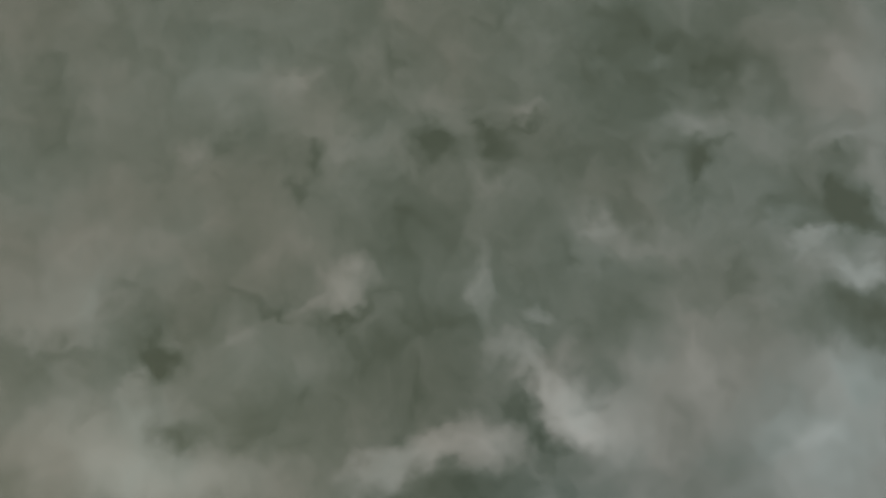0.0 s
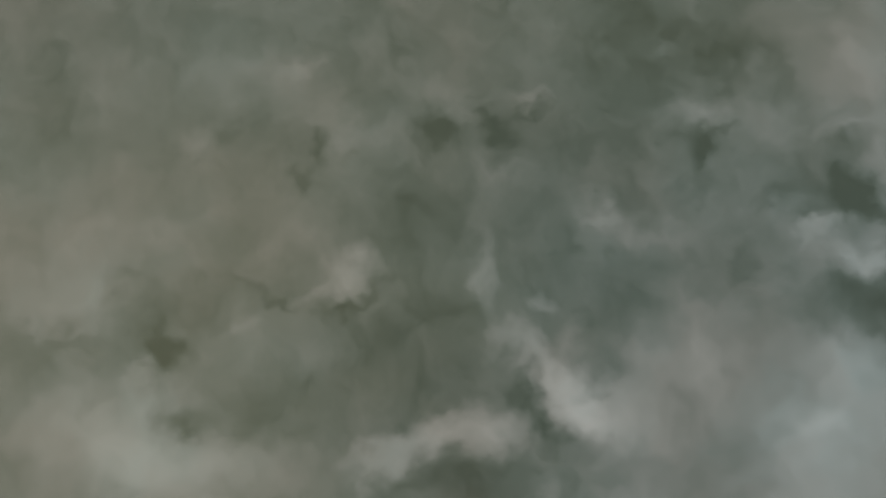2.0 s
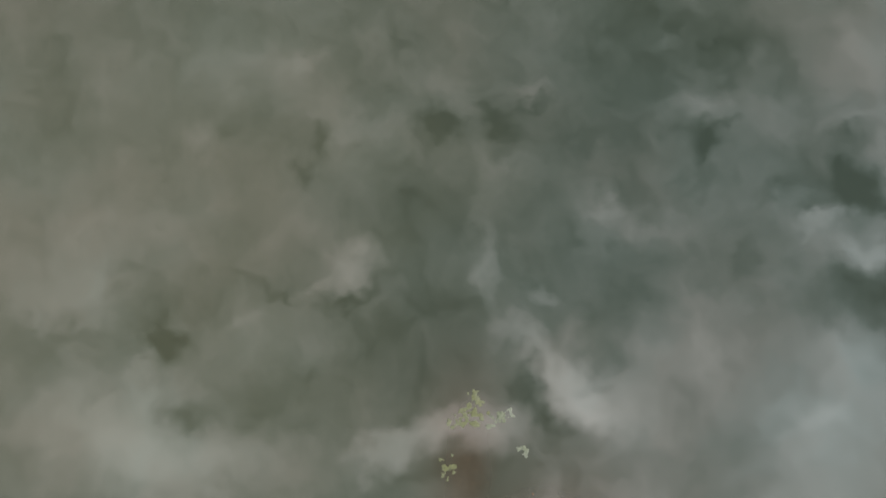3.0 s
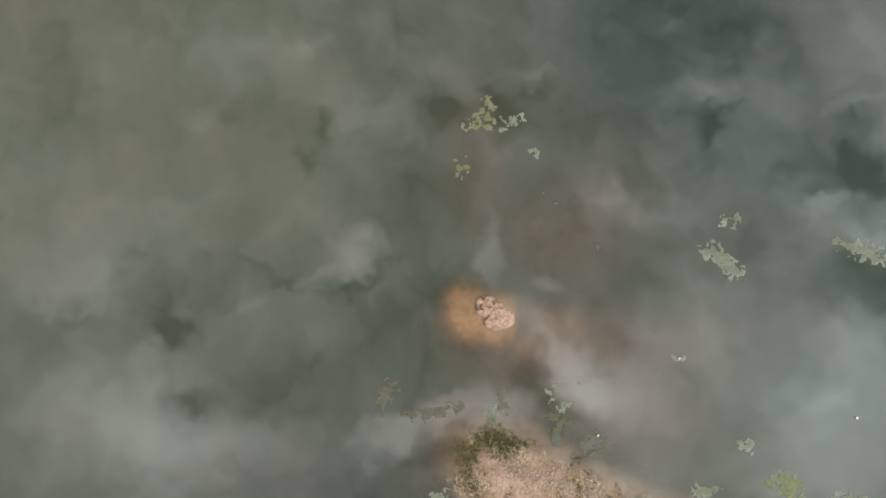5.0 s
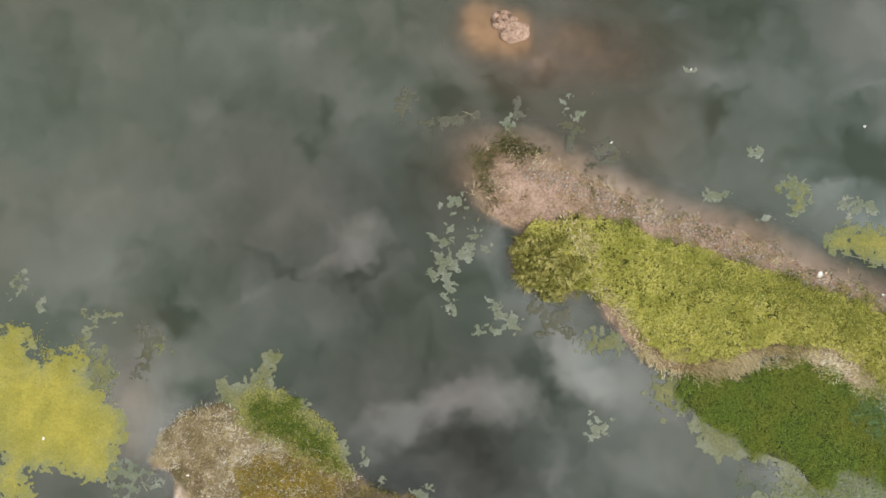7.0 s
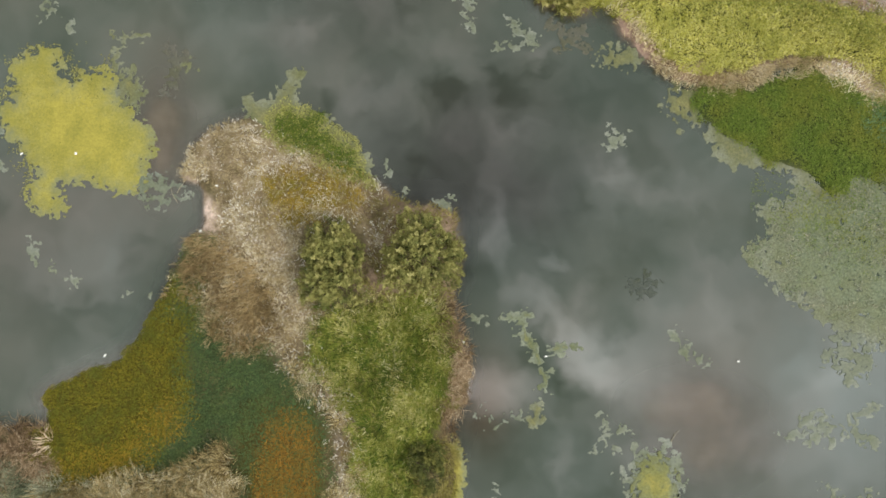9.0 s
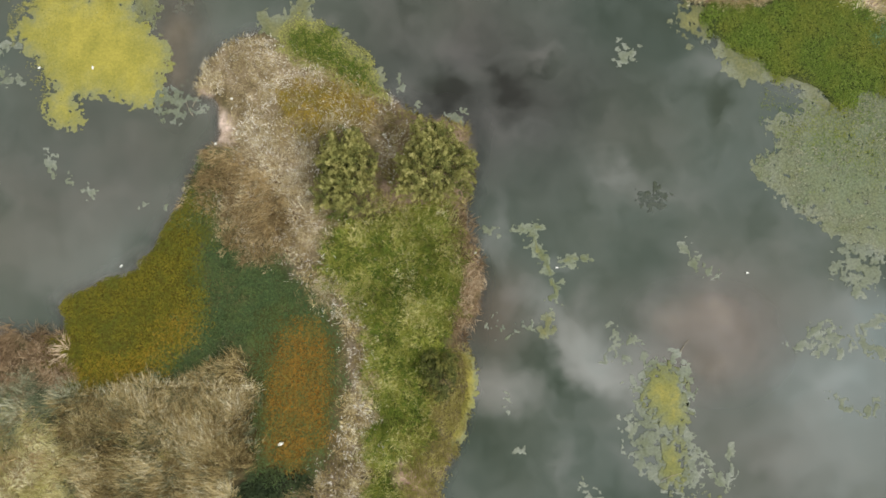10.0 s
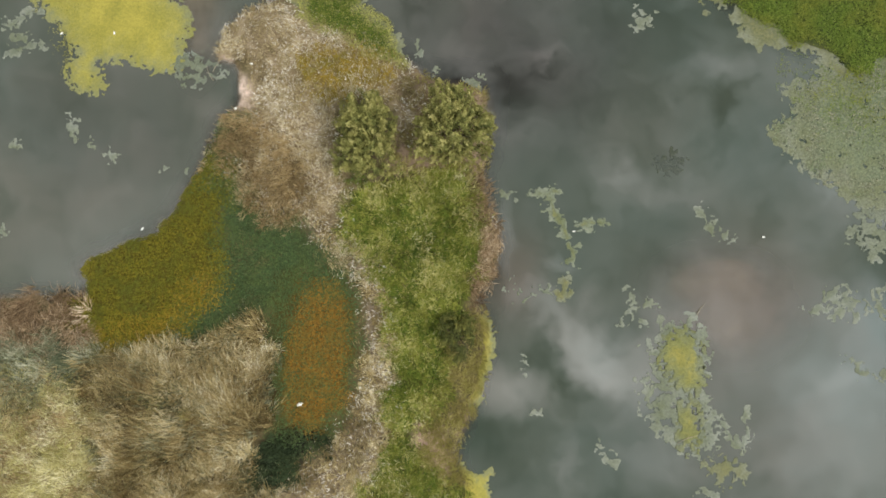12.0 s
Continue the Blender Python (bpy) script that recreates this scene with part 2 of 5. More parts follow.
class Oval:
    def __init__(self, x, y, w, h, turn=0.0):
        self.at, self.half, self.turn = (x, y), (w, h), radians(turn)
        r = max(w, h)
        self.low, self.high = np.array((x - r, y - r)), np.array((x + r, y + r))

    def depth(self, x, y):
        c, s = math.cos(self.turn), math.sin(self.turn)
        dx, dy = x - self.at[0], y - self.at[1]
        u, v = (dx * c + dy * s) / self.half[0], (-dx * s + dy * c) / self.half[1]
        return np.clip((1 - np.hypot(u, v)) * min(self.half), -9, None)


class Chain:
    """Strings of drifting weed: bent lines of one half width."""

    def __init__(self, radius, lines):
        self.radius, self.lines = radius, lines
        ends = np.array([p for line in lines for p in line])
        self.low, self.high = ends.min(0) - radius, ends.max(0) + radius

    def depth(self, x, y):
        best = np.full(x.shape, 81.0)
        for line in self.lines:
            for (ax, ay), (bx, by) in zip(line, line[1:]):
                ex, ey = bx - ax, by - ay
                u = np.clip(((x - ax) * ex + (y - ay) * ey) / (ex * ex + ey * ey + 1e-9), 0, 1)
                best = np.minimum(best, (x - ax - u * ex) ** 2 + (y - ay - u * ey) ** 2)
        return self.radius - np.sqrt(best)


# ---- the plan ----
SPIT = Zone([(1.33, -35.55), (2.34, -35.44), (3.66, -35.65), (4.71, -36.12), (6.29, -36.91), (7.86, -37.65), (9.7, -38.49), (11.8, -39.08), (13.89, -39.79), (15.98, -40.78), (18.06, -41.77), (19.82, -42.47), (23.25, -43.89), (27.12, -45.44), (26.82, -51.34), (23.04, -48.67), (19.65, -47.14), (17.92, -45.85), (16.38, -45.08), (14.82, -44.6), (12.71, -45.43), (11.14, -45.74), (9.84, -45.49), (8.81, -44.85), (7.78, -44.2), (7.01, -42.91), (5.98, -42), (4.93, -42.14), (3.36, -41.88), (2.71, -41.1), (2.64, -40.18), (3.06, -39.26), (2.2, -38.87), (1.49, -38.21), (1.15, -37.42), (1.17, -36.35)])
MARSH = Zone([(10.22, -46.11), (12.7, -45.74), (15.33, -45.01), (16.38, -44.9), (17.92, -45.98), (19.67, -46.75), (23.05, -48.29), (26.85, -50.83), (24.15, -52.85), (21.38, -50.84), (19.52, -50.71), (17.78, -49.95), (16.98, -50.84), (16.2, -50.97), (15.33, -49.7), (13.53, -49.2), (12.9, -48.51), (11.87, -48.1), (10.85, -47.41)])
WEST = Zone([(-13.55, -49.66), (-13.32, -48.74), (-12.53, -47.82), (-11.33, -47.33), (-10.4, -47.12), (-8.92, -47.76), (-7.32, -48.45), (-5.45, -49.68), (-4.25, -50.5), (-3.06, -51.18), (-1.33, -51.4), (-0.89, -52.53), (-0.8, -54.14), (-1.18, -55.33), (-0.77, -57.32), (-0.52, -58.9), (-0.75, -60.21), (-1.38, -61.25), (-1.13, -62.55), (-1.3, -64.1), (-1.52, -65.39), (-1.94, -66.41), (-2.41, -67.95), (-2.24, -68.96), (-1.99, -70.74), (-2.91, -73.25), (-1.39, -76.49), (-10.29, -79.41), (-20.44, -79.38), (-27.14, -76.89), (-28.5, -68.09), (-27.42, -61.91), (-25.09, -61.09), (-23.52, -61.07), (-21.95, -61.08), (-20.11, -61.21), (-19.53, -61.43), (-19.55, -60.38), (-19.36, -59.39), (-17.49, -58.61), (-15.98, -57.72), (-14.95, -56.24), (-14.02, -54.47), (-13.35, -52.95), (-12.83, -52.36), (-12.41, -51.88), (-12.53, -50.58), (-13.04, -49.99)])
LANDS = (SPIT, MARSH, WEST)
# shallows: place, half sizes, depth of water over the middle
SHOALS = [(1.31, -29.52, 1.56, 1.82, 0.03), (2.63, -29.91, 1.56, 1.56, 0.03), (4.88, -30.56, 2.99, 1.95, 0.2), (7.65, -31.34, 2.86, 1.43, 0.28), (1.83, -23.38, 1.3, 4.16, 0.42), (5.31, -26.09, 2.86, 2.34, 0.3), (0.4, -35.77, 1.3, 2.08, 0.16), (2.1, -35.23, 2.08, 1.3, 0.15), (6.8, -36.77, 2.34, 0.91, 0.18)]
SHOALS += [(1.05, -29.08, 1.25, 1.25, 0.03), (1.31, -30.36, 1.14, 1.04, 0.05)]
SHOALS += [(9.7, -60.52, 3.12, 1.56, 0.15), (10.7, -62.09, 2.86, 2.34, 0.22), (-14.5, -47.9, 1.3, 2.9, 0.14), (-0.75, -60.99, 0.78, 1.3, 0.3), (-14.14, -47.18, 1.3, 1.04, 0.4)]
# stirred-up silt: place, half sizes, strength
PLUMES = [(5.5, -26.0, 4.5, 3.6, 0.65), (5.0, -30.8, 5.5, 2.6, 0.85), (1.8, -23.5, 1.8, 4.5, 0.6), (6.5, -34.5, 6.0, 2.6, 0.5), (0.6, -36.0, 2.2, 3.0, 0.7),
    (10.3, -61.0, 3.6, 2.6, 0.5), (12.0, -67.0, 3.5, 3.5, 0.15), (-14.4, -47.2, 1.6, 4.2, 0.6), (0.2, -60.3, 1.4, 2.2, 0.8)]
SILT_ORANGE = [(1.1, -29.46, 1.82, 2.08)] + [(2.1, -30.19, 2.86, 2.6), (5.54, -30.69, 5.2, 2.34), (1.83, -23.93, 2.08, 5.2), (5.31, -25.82, 3.9, 3.12)]


def land_depth(x, y):
    d = np.full(x.shape, -9.0)
    for zone in LANDS:
        d = np.maximum(d, zone.depth(x, y))
    return d


def ground_height(x, y):
    """The land, its banks and the lake's bed as one height."""
    d = land_depth(x, y) + 0.14 * fbm(x, y, 1.1, 5) + 0.16 * fbm(x, y, 0.45, 6)
    gentle = step(SPIT.depth(x, y), -3.2, -1.0) * step(y + 37.5 + 0.34 * (x - 1), -1.6, 0.4)
    low = 1.1 + 1.3 * step(SPIT.depth(x, y), -0.5, 0.0)
    dry = 0.03 - 0.02 * gentle + 0.30 * (1 - np.exp(-np.maximum(d, 0) / low)) + 0.05 * fbm(x, y, 0.7, 9) * np.clip(d / 0.6, 0, 1)
    wet = np.maximum(0.03 - 0.02 * gentle + (0.9 - 0.78 * gentle) * d, -1.9 + 0.25 * fbm(x, y, 5.0, 11))
    h = np.where(d > 0, dry, wet)
    for sx, sy, w, hh, deep in SHOALS:
        r = ((x - sx) / w) ** 2 + ((y - sy) / hh) ** 2
        top = -deep - 0.32 * np.maximum(r - 0.2, 0) + 0.06 * fbm(x, y, 1.3, 21)
        h = np.maximum(h, np.minimum(top, -0.02))
    marsh = np.minimum(MARSH.depth(x, y), 3.0)
    return np.where((marsh > 0) & (h > 0.1), 0.1 + 0.2 * (h - 0.1), h)


def height_table():
    xs, ys = np.arange(-34, 30.01, 0.15), np.arange(-88, -3.9, 0.15)
    gx, gy = np.meshgrid(xs, ys)
    return ground_height(gx.ravel(), gy.ravel()).reshape(gx.shape)


TABLE = height_table()


def height_at(x, y):
    """The ground's height, read between the points of a fine table."""
    u = np.clip((np.asarray(x, float) + 34) / 0.15, 0, TABLE.shape[1] - 2.001)
    v = np.clip((np.asarray(y, float) + 88) / 0.15, 0, TABLE.shape[0] - 2.001)
    i, j = u.astype(int), v.astype(int)
    a, b = u - i, v - j
    return (TABLE[j, i] * (1 - a) + TABLE[j, i + 1] * a) * (1 - b) + (TABLE[j + 1, i] * (1 - a) + TABLE[j + 1, i + 1] * a) * b


def axis(low, high, pitch):
    inner = np.arange(low, high + pitch / 2, pitch)
    far = np.array([3, 10, 30, 90, 260, 800, 2200.0])
    return np.concatenate([low - far[::-1], inner, high + far])


# ---- materials ----
def srgb(r, g, b):
    return tuple(((c / 255 + 0.055) / 1.055) ** 2.4 if c > 10 else c / 255 / 12.92 for c in (r, g, b)) + (1.0,)


def material(name, roughness=0.8, specular=0.25):
    m = bpy.data.materials.new(name)
    m.use_nodes = True
    nt = m.node_tree
    p = nt.nodes["Principled BSDF"]
    p.inputs["Roughness"].default_value = roughness
    p.inputs["Specular IOR Level"].default_value = specular
    return m, nt, p


def noise_node(nt, size, detail=4.0, rough=0.6):
    geo = nt.nodes.new("ShaderNodeNewGeometry")
    n = nt.nodes.new("ShaderNodeTexNoise")
    n.inputs["Scale"].default_value = 1.0 / size
    n.inputs["Detail"].default_value = detail
    n.inputs["Roughness"].default_value = rough
    nt.links.new(geo.outputs["Position"], n.inputs["Vector"])
    return n.outputs["Fac"]


def ramp(nt, value, stops):
    r = nt.nodes.new("ShaderNodeValToRGB")
    e = r.color_ramp.elements
    e[0].position, e[0].color = stops[0]
    e[1].position, e[1].color = stops[-1]
    for pos, col in stops[1:-1]:
        k = e.new(pos)
        k.color = col
    nt.links.new(value, r.inputs[0])
    return r.outputs[0]


def blend(nt, fac, a, b, mode="MIX"):
    m = nt.nodes.new("ShaderNodeMix")
    m.data_type, m.blend_type = "RGBA", mode
    for sock, v in ((m.inputs["Factor"], fac), (m.inputs["A"], a), (m.inputs["B"], b)):
        if isinstance(v, (int, float, tuple)):
            sock.default_value = v
        else:
            nt.links.new(v, sock)
    return m.outputs["Result"]


def bump(nt, p, height, strength, distance):
    b = nt.nodes.new("ShaderNodeBump")
    b.inputs["Strength"].default_value, b.inputs["Distance"].default_value = strength, distance
    nt.links.new(height, b.inputs["Height"])
    nt.links.new(b.outputs[0], p.inputs["Normal"])


def attribute(nt, name):
    a = nt.nodes.new("ShaderNodeAttribute")
    a.attribute_name = name
    return a


def leaf_material(name, colours, patch=1.2, patch_colour=None, patch_amount=0.6, roughness=0.7):
    """Leaves and stems: each one its own tone, the stand varies in patches, and fine mottling paints in shadow dots."""
    m, nt, p = material(name, roughness, 0.2)
    geo = nt.nodes.new("ShaderNodeNewGeometry")
    n = len(colours)
    col = ramp(nt, geo.outputs["Random Per Island"], [(i / max(n - 1, 1), srgb(*c)) for i, c in enumerate(colours)])
    if patch_colour:
        f = nt.nodes.new("ShaderNodeMapRange")
        f.inputs["From Min"].default_value, f.inputs["From Max"].default_value = 0.42, 0.62
        f.inputs["To Max"].default_value = patch_amount
        nt.links.new(noise_node(nt, patch, 3.0), f.inputs["Value"])
        col = blend(nt, f.outputs[0], col, srgb(*patch_colour))
    # small shadows between plants, put into the leaf colour as dark and light mottling
    plant = noise_node(nt, 0.14, 3.0, 0.7)
    col = blend(nt, 0.5, col, ramp(nt, plant, [(0.36, (0.56, 0.6, 0.58, 1)), (0.64, (1.34, 1.32, 1.26, 1))]), "MULTIPLY")
    nt.links.new(col, p.inputs["Base Color"])
    return m


def tuft_material(name, colours, patch=1.2, patch_colour=None, patch_amount=0.6, roughness=0.75):
    """Blades that share a tone within a tuft."""
    m, nt, p = material(name, roughness, 0.15)
    n = len(colours)
    col = ramp(nt, attribute(nt, "tone").outputs["Fac"], [(i / max(n - 1, 1), srgb(*c)) for i, c in enumerate(colours)])
    if patch_colour:
        f = nt.nodes.new("ShaderNodeMapRange")
        f.inputs["From Min"].default_value, f.inputs["From Max"].default_value = 0.42, 0.62
        f.inputs["To Max"].default_value = patch_amount
        nt.links.new(noise_node(nt, patch, 3.0), f.inputs["Value"])
        col = blend(nt, f.outputs[0], col, blend(nt, 0.6, srgb(*patch_colour), col))
    nt.links.new(col, p.inputs["Base Color"])
    return m


def soil_material():
    m, nt, p = material("soil", 0.9, 0.15)
    base = attribute(nt, "soil").outputs["Color"]
    grain = noise_node(nt, 0.12, 6.0, 0.7)
    smooth = nt.nodes.new("ShaderNodeMapRange")
    smooth.inputs["To Min"].default_value, smooth.inputs["To Max"].default_value = 0.8, 0.2
    nt.links.new(attribute(nt, "silt").outputs["Fac"], smooth.inputs["Value"])
    col = blend(nt, smooth.outputs[0], base, ramp(nt, grain, [(0.3, (0.4, 0.37, 0.34, 1)), (0.7, (1.25, 1.25, 1.25, 1))]), "MULTIPLY")
    stain = noise_node(nt, 0.8, 7.0, 0.65)
    col = blend(nt, 0.8, col, ramp(nt, stain, [(0.35, (0.6, 0.57, 0.5, 1)), (0.65, (1.1, 1.1, 1.1, 1))]), "MULTIPLY")
    nt.links.new(col, p.inputs["Base Color"])
    bump(nt, p, grain, 0.6, 0.05)
    return m


def water_material():
    """Turbid lake water: silt hides the bed where it is deep; the surface mirrors the sky."""
    m = bpy.data.materials.new("lake_water")
    m.use_nodes = True
    nt = m.node_tree
    nt.nodes.clear()
    out = nt.nodes.new("ShaderNodeOutputMaterial")
    murk = nt.nodes.new("ShaderNodeBsdfDiffuse")
    drift = noise_node(nt, 7.0, 3.0)
    silty = ramp(nt, drift, [(0.3, srgb(58, 68, 56)), (0.7, srgb(70, 75, 62))])
    open_water = blend(nt, attribute(nt, "east").outputs["Fac"], srgb(72, 74, 59), srgb(55, 63, 53))
    body_colour = blend(nt, attribute(nt, "north").outputs["Fac"], silty, open_water)
    body_colour = blend(nt, attribute(nt, "plume").outputs["Fac"], body_colour, srgb(84, 69, 54))
    nt.links.new(blend(nt, attribute(nt, "pool").outputs["Fac"], body_colour, srgb(50, 49, 43)), murk.inputs["Color"])
    clear = nt.nodes.new("ShaderNodeBsdfTransparent")
    clear.inputs["Color"].default_value = (0.98, 0.97, 0.94, 1)
    body = nt.nodes.new("ShaderNodeMixShader")
    nt.links.new(attribute(nt, "murk").outputs["Fac"], body.inputs[0])
    nt.links.new(clear.outputs[0], body.inputs[1])
    nt.links.new(murk.outputs[0], body.inputs[2])
    gloss = nt.nodes.new("ShaderNodeBsdfGlossy")
    gloss.inputs["Roughness"].default_value = 0.012
    facing = nt.nodes.new("ShaderNodeLayerWeight")
    grazing = nt.nodes.new("ShaderNodeMath")
    grazing.operation = "POWER"
    grazing.inputs[1].default_value = 5.0
    nt.links.new(facing.outputs["Facing"], grazing.inputs[0])
    fres = nt.nodes.new("ShaderNodeMath")
    fres.operation = "MULTIPLY_ADD"
    fres.inputs[1].default_value, fres.inputs[2].default_value = 0.8, 0.096
    nt.links.new(grazing.outputs[0], fres.inputs[0])
    top = nt.nodes.new("ShaderNodeMixShader")
    nt.links.new(fres.outputs[0], top.inputs[0])
    nt.links.new(body.outputs[0], top.inputs[1])
    nt.links.new(gloss.outputs[0], top.inputs[2])
    nt.links.new(top.outputs[0], out.inputs[0])
    return m


def algae_material(name, thin, middle, thick, mottle=0.6):
    """Floating algae: thin films are pale, thick mats take on their full colour."""
    m, nt, p = material(name, 0.6, 0.3)
    body = attribute(nt, "thick").outputs["Fac"]
    lumps = noise_node(nt, 0.7, 6.0, 0.65)
    add = nt.nodes.new("ShaderNodeMath")
    add.operation = "MULTIPLY_ADD"
    add.inputs[1].default_value, add.inputs[2].default_value = 0.9, -0.47
    nt.links.new(lumps, add.inputs[0])
    total = nt.nodes.new("ShaderNodeMath")
    nt.links.new(body, total.inputs[0])
    nt.links.new(add.outputs[0], total.inputs[1])
    col = ramp(nt, total.outputs[0], [(0.05, srgb(*thin)), (0.35, srgb(*middle)), (0.75, srgb(*thick))])
    blotch = nt.nodes.new("ShaderNodeMapRange")
    blotch.inputs["From Min"].default_value, blotch.inputs["From Max"].default_value = 0.42, 0.64
    blotch.inputs["To Max"].default_value = 0.8
    nt.links.new(noise_node(nt, 1.3, 6.0, 0.7), blotch.inputs["Value"])
    col = blend(nt, blotch.outputs[0], col, srgb(*middle[:2], middle[2] - 14))
    col = blend(nt, blotch.outputs[0], col, (0.76, 0.78, 0.74, 1), "MULTIPLY")
    speck = noise_node(nt, 0.1, 5.0, 0.7)
    col = blend(nt, mottle, col, ramp(nt, speck, [(0.34, (0.42, 0.47, 0.44, 1)), (0.66, (1.3, 1.27, 1.2, 1))]), "MULTIPLY")
    nt.links.new(col, p.inputs["Base Color"])
    bump(nt, p, speck, 0.5, 0.03)
    return m


def plain_material(name, a, b, size=0.05, roughness=0.7, relief=0.4):
    m, nt, p = material(name, roughness, 0.3)
    n = noise_node(nt, size, 5.0)
    nt.links.new(ramp(nt, n, [(0.3, srgb(*a)), (0.7, srgb(*b))]), p.inputs["Base Color"])
    bump(nt, p, n, relief, size * 0.3)
    return m


SOIL = soil_material()
WATER = water_material()
ALGAE_YELLOW = algae_material("algae_yellow", (130, 130, 90), (154, 147, 78), (166, 154, 68), 0.4)
ALGAE_PALE = algae_material("algae_pale", (136, 139, 128), (112, 117, 104), (120, 124, 108))
ALGAE_MIXED = algae_material("algae_mixed", (128, 133, 116), (106, 112, 88), (140, 133, 70))
ALGAE_MARSH = algae_material("algae_marsh", (126, 129, 115), (119, 122, 102), (110, 118, 92), 0.9)
ALGAE_DIM = algae_material("algae_dim", (99, 96, 87), (93, 92, 82), (103, 100, 88))
ALGAE_SUNK = algae_material("algae_sunk", (74, 79, 72), (68, 74, 66), (76, 80, 70))
ALGAE_CORE = algae_material("algae_core", (112, 116, 92), (126, 126, 78), (146, 138, 66))
ALGAE_TAN = algae_material("algae_tan", (124, 126, 106), (112, 113, 84), (126, 122, 78))
ROCK = plain_material("pink_rock", (128, 100, 84), (196, 166, 146), 0.14)
ROCK_DARK = plain_material("dark_rock", (82, 65, 52), (130, 106, 88), 0.1)
STONE = plain_material("bank_stone", (120, 104, 92), (190, 176, 162), 0.09)
DEADWOOD = plain_material("dead_wood", (132, 122, 102), (176, 166, 144), 0.06)
BARK = plain_material("bark", (70, 60, 46), (110, 96, 76), 0.08)
WHITE = plain_material("white_plastic", (225, 222, 212), (246, 244, 238), 0.05, 0.5, 0.1)


# ---- mesh makers ----
def mesh_of(name, verts, tris, mat):
    me = bpy.data.meshes.new(name)
    verts, tris = np.asarray(verts, np.float32), np.asarray(tris, np.int32)
    k = tris.shape[1]
    me.vertices.add(len(verts))
    me.vertices.foreach_set("co", verts.ravel())
    me.loops.add(tris.size)
    me.loops.foreach_set("vertex_index", tris.ravel())
    me.polygons.add(len(tris))
    me.polygons.foreach_set("loop_start", np.arange(0, tris.size, k, dtype=np.int32))
    me.update(calc_edges=True)
    me.materials.append(mat)
    return me


def part(name, bm, mat, parent, label="", smooth=True):
    me = bpy.data.meshes.new(name)
    bm.to_mesh(me)
    bm.free()
    me.materials.append(mat)
    if smooth:
        me.polygons.foreach_set("use_smooth", [True] * len(me.polygons))
    ob = new(name, me)
    ob.parent = parent
    if label:
        tagged(ob, label)
    return ob


def sheet(xs, ys):
    gx, gy = np.meshgrid(xs, ys)
    n, m = len(xs), len(ys)
    i = (np.arange(m - 1)[:, None] * n + np.arange(n - 1)[None, :]).ravel()
    return gx.ravel(), gy.ravel(), np.stack([i, i + 1, i + n + 1, i + n], 1)


rng = np.random.default_rng(7)


def places(zone, per_m2, feather=0.25, ragged=0.25, seed=1, clump=0.0, clump_size=0.8, grow=0.0, shore=-0.1, gaps=0.0):
    """Random places in a zone, thinning out over its edge; clump gathers them in tufts."""
    low, high = zone.low - 0.5 - grow, zone.high + 0.5 + grow
    n = int(np.prod(high - low) * per_m2)
    x, y = rng.uniform(low[0], high[0], n), rng.uniform(low[1], high[1], n)
    d = zone.depth(x, y) + grow + ragged * fbm(x, y, 0.9, seed)
    keep = step(d, -feather, feather)
    if clump:
        keep = keep * (1 - clump + clump * step(fbm(x, y, clump_size, seed + 50), -0.35, 0.35))
    if gaps:
        keep = keep * (1 - gaps * (1 - step(fbm(x, y, 0.2, seed + 90, 2), -0.6, -0.3)))
    ok = (rng.uniform(0, 1, n) < keep) & (height_at(x, y) > shore)
    return x[ok], y[ok]


def tufts(zone, per_m2, count, radius, feather=0.4, ragged=0.5, seed=1, clump=0.3):
    """Tufts in a zone: for each blade its place, the way it leans out, its tuft's tone and size."""
    cx, cy = places(zone, per_m2, feather, ragged, seed, clump, 1.3)
    n = len(cx)
    many = np.maximum(rng.poisson(count, n), 3)
    own = np.repeat(np.arange(n), many)
    a, q = rng.uniform(0, 2 * np.pi, len(own)), np.sqrt(rng.uniform(0, 1, len(own)))
    size = rng.uniform(0.5, 1.4, n)
    r = radius * size[own] * q
    bias = 3.6 * fbm(cx, cy, 2.6, seed + 400, 2) + rng.normal(0, 0.7, n)
    x, y = cx[own] + np.cos(a) * r, cy[own] + np.sin(a) * r
    ax, ay = np.cos(a) * q + 0.9 * np.cos(bias[own]), np.sin(a) * q + 0.9 * np.sin(bias[own])
    lump = np.clip(0.5 + 0.55 * fbm(cx, cy, 1.2, seed + 500, 3), 0, 1)
    tone = np.clip(0.4 * rng.uniform(0, 1, n)[own] + 0.35 * lump[own] + 0.25 * rng.uniform(0, 1, len(own)), 0, 1)
    tone = np.clip(0.5 + 1.45 * (tone - 0.5), 0, 1)
    return x, y, np.arctan2(ay, ax), tone, size[own]


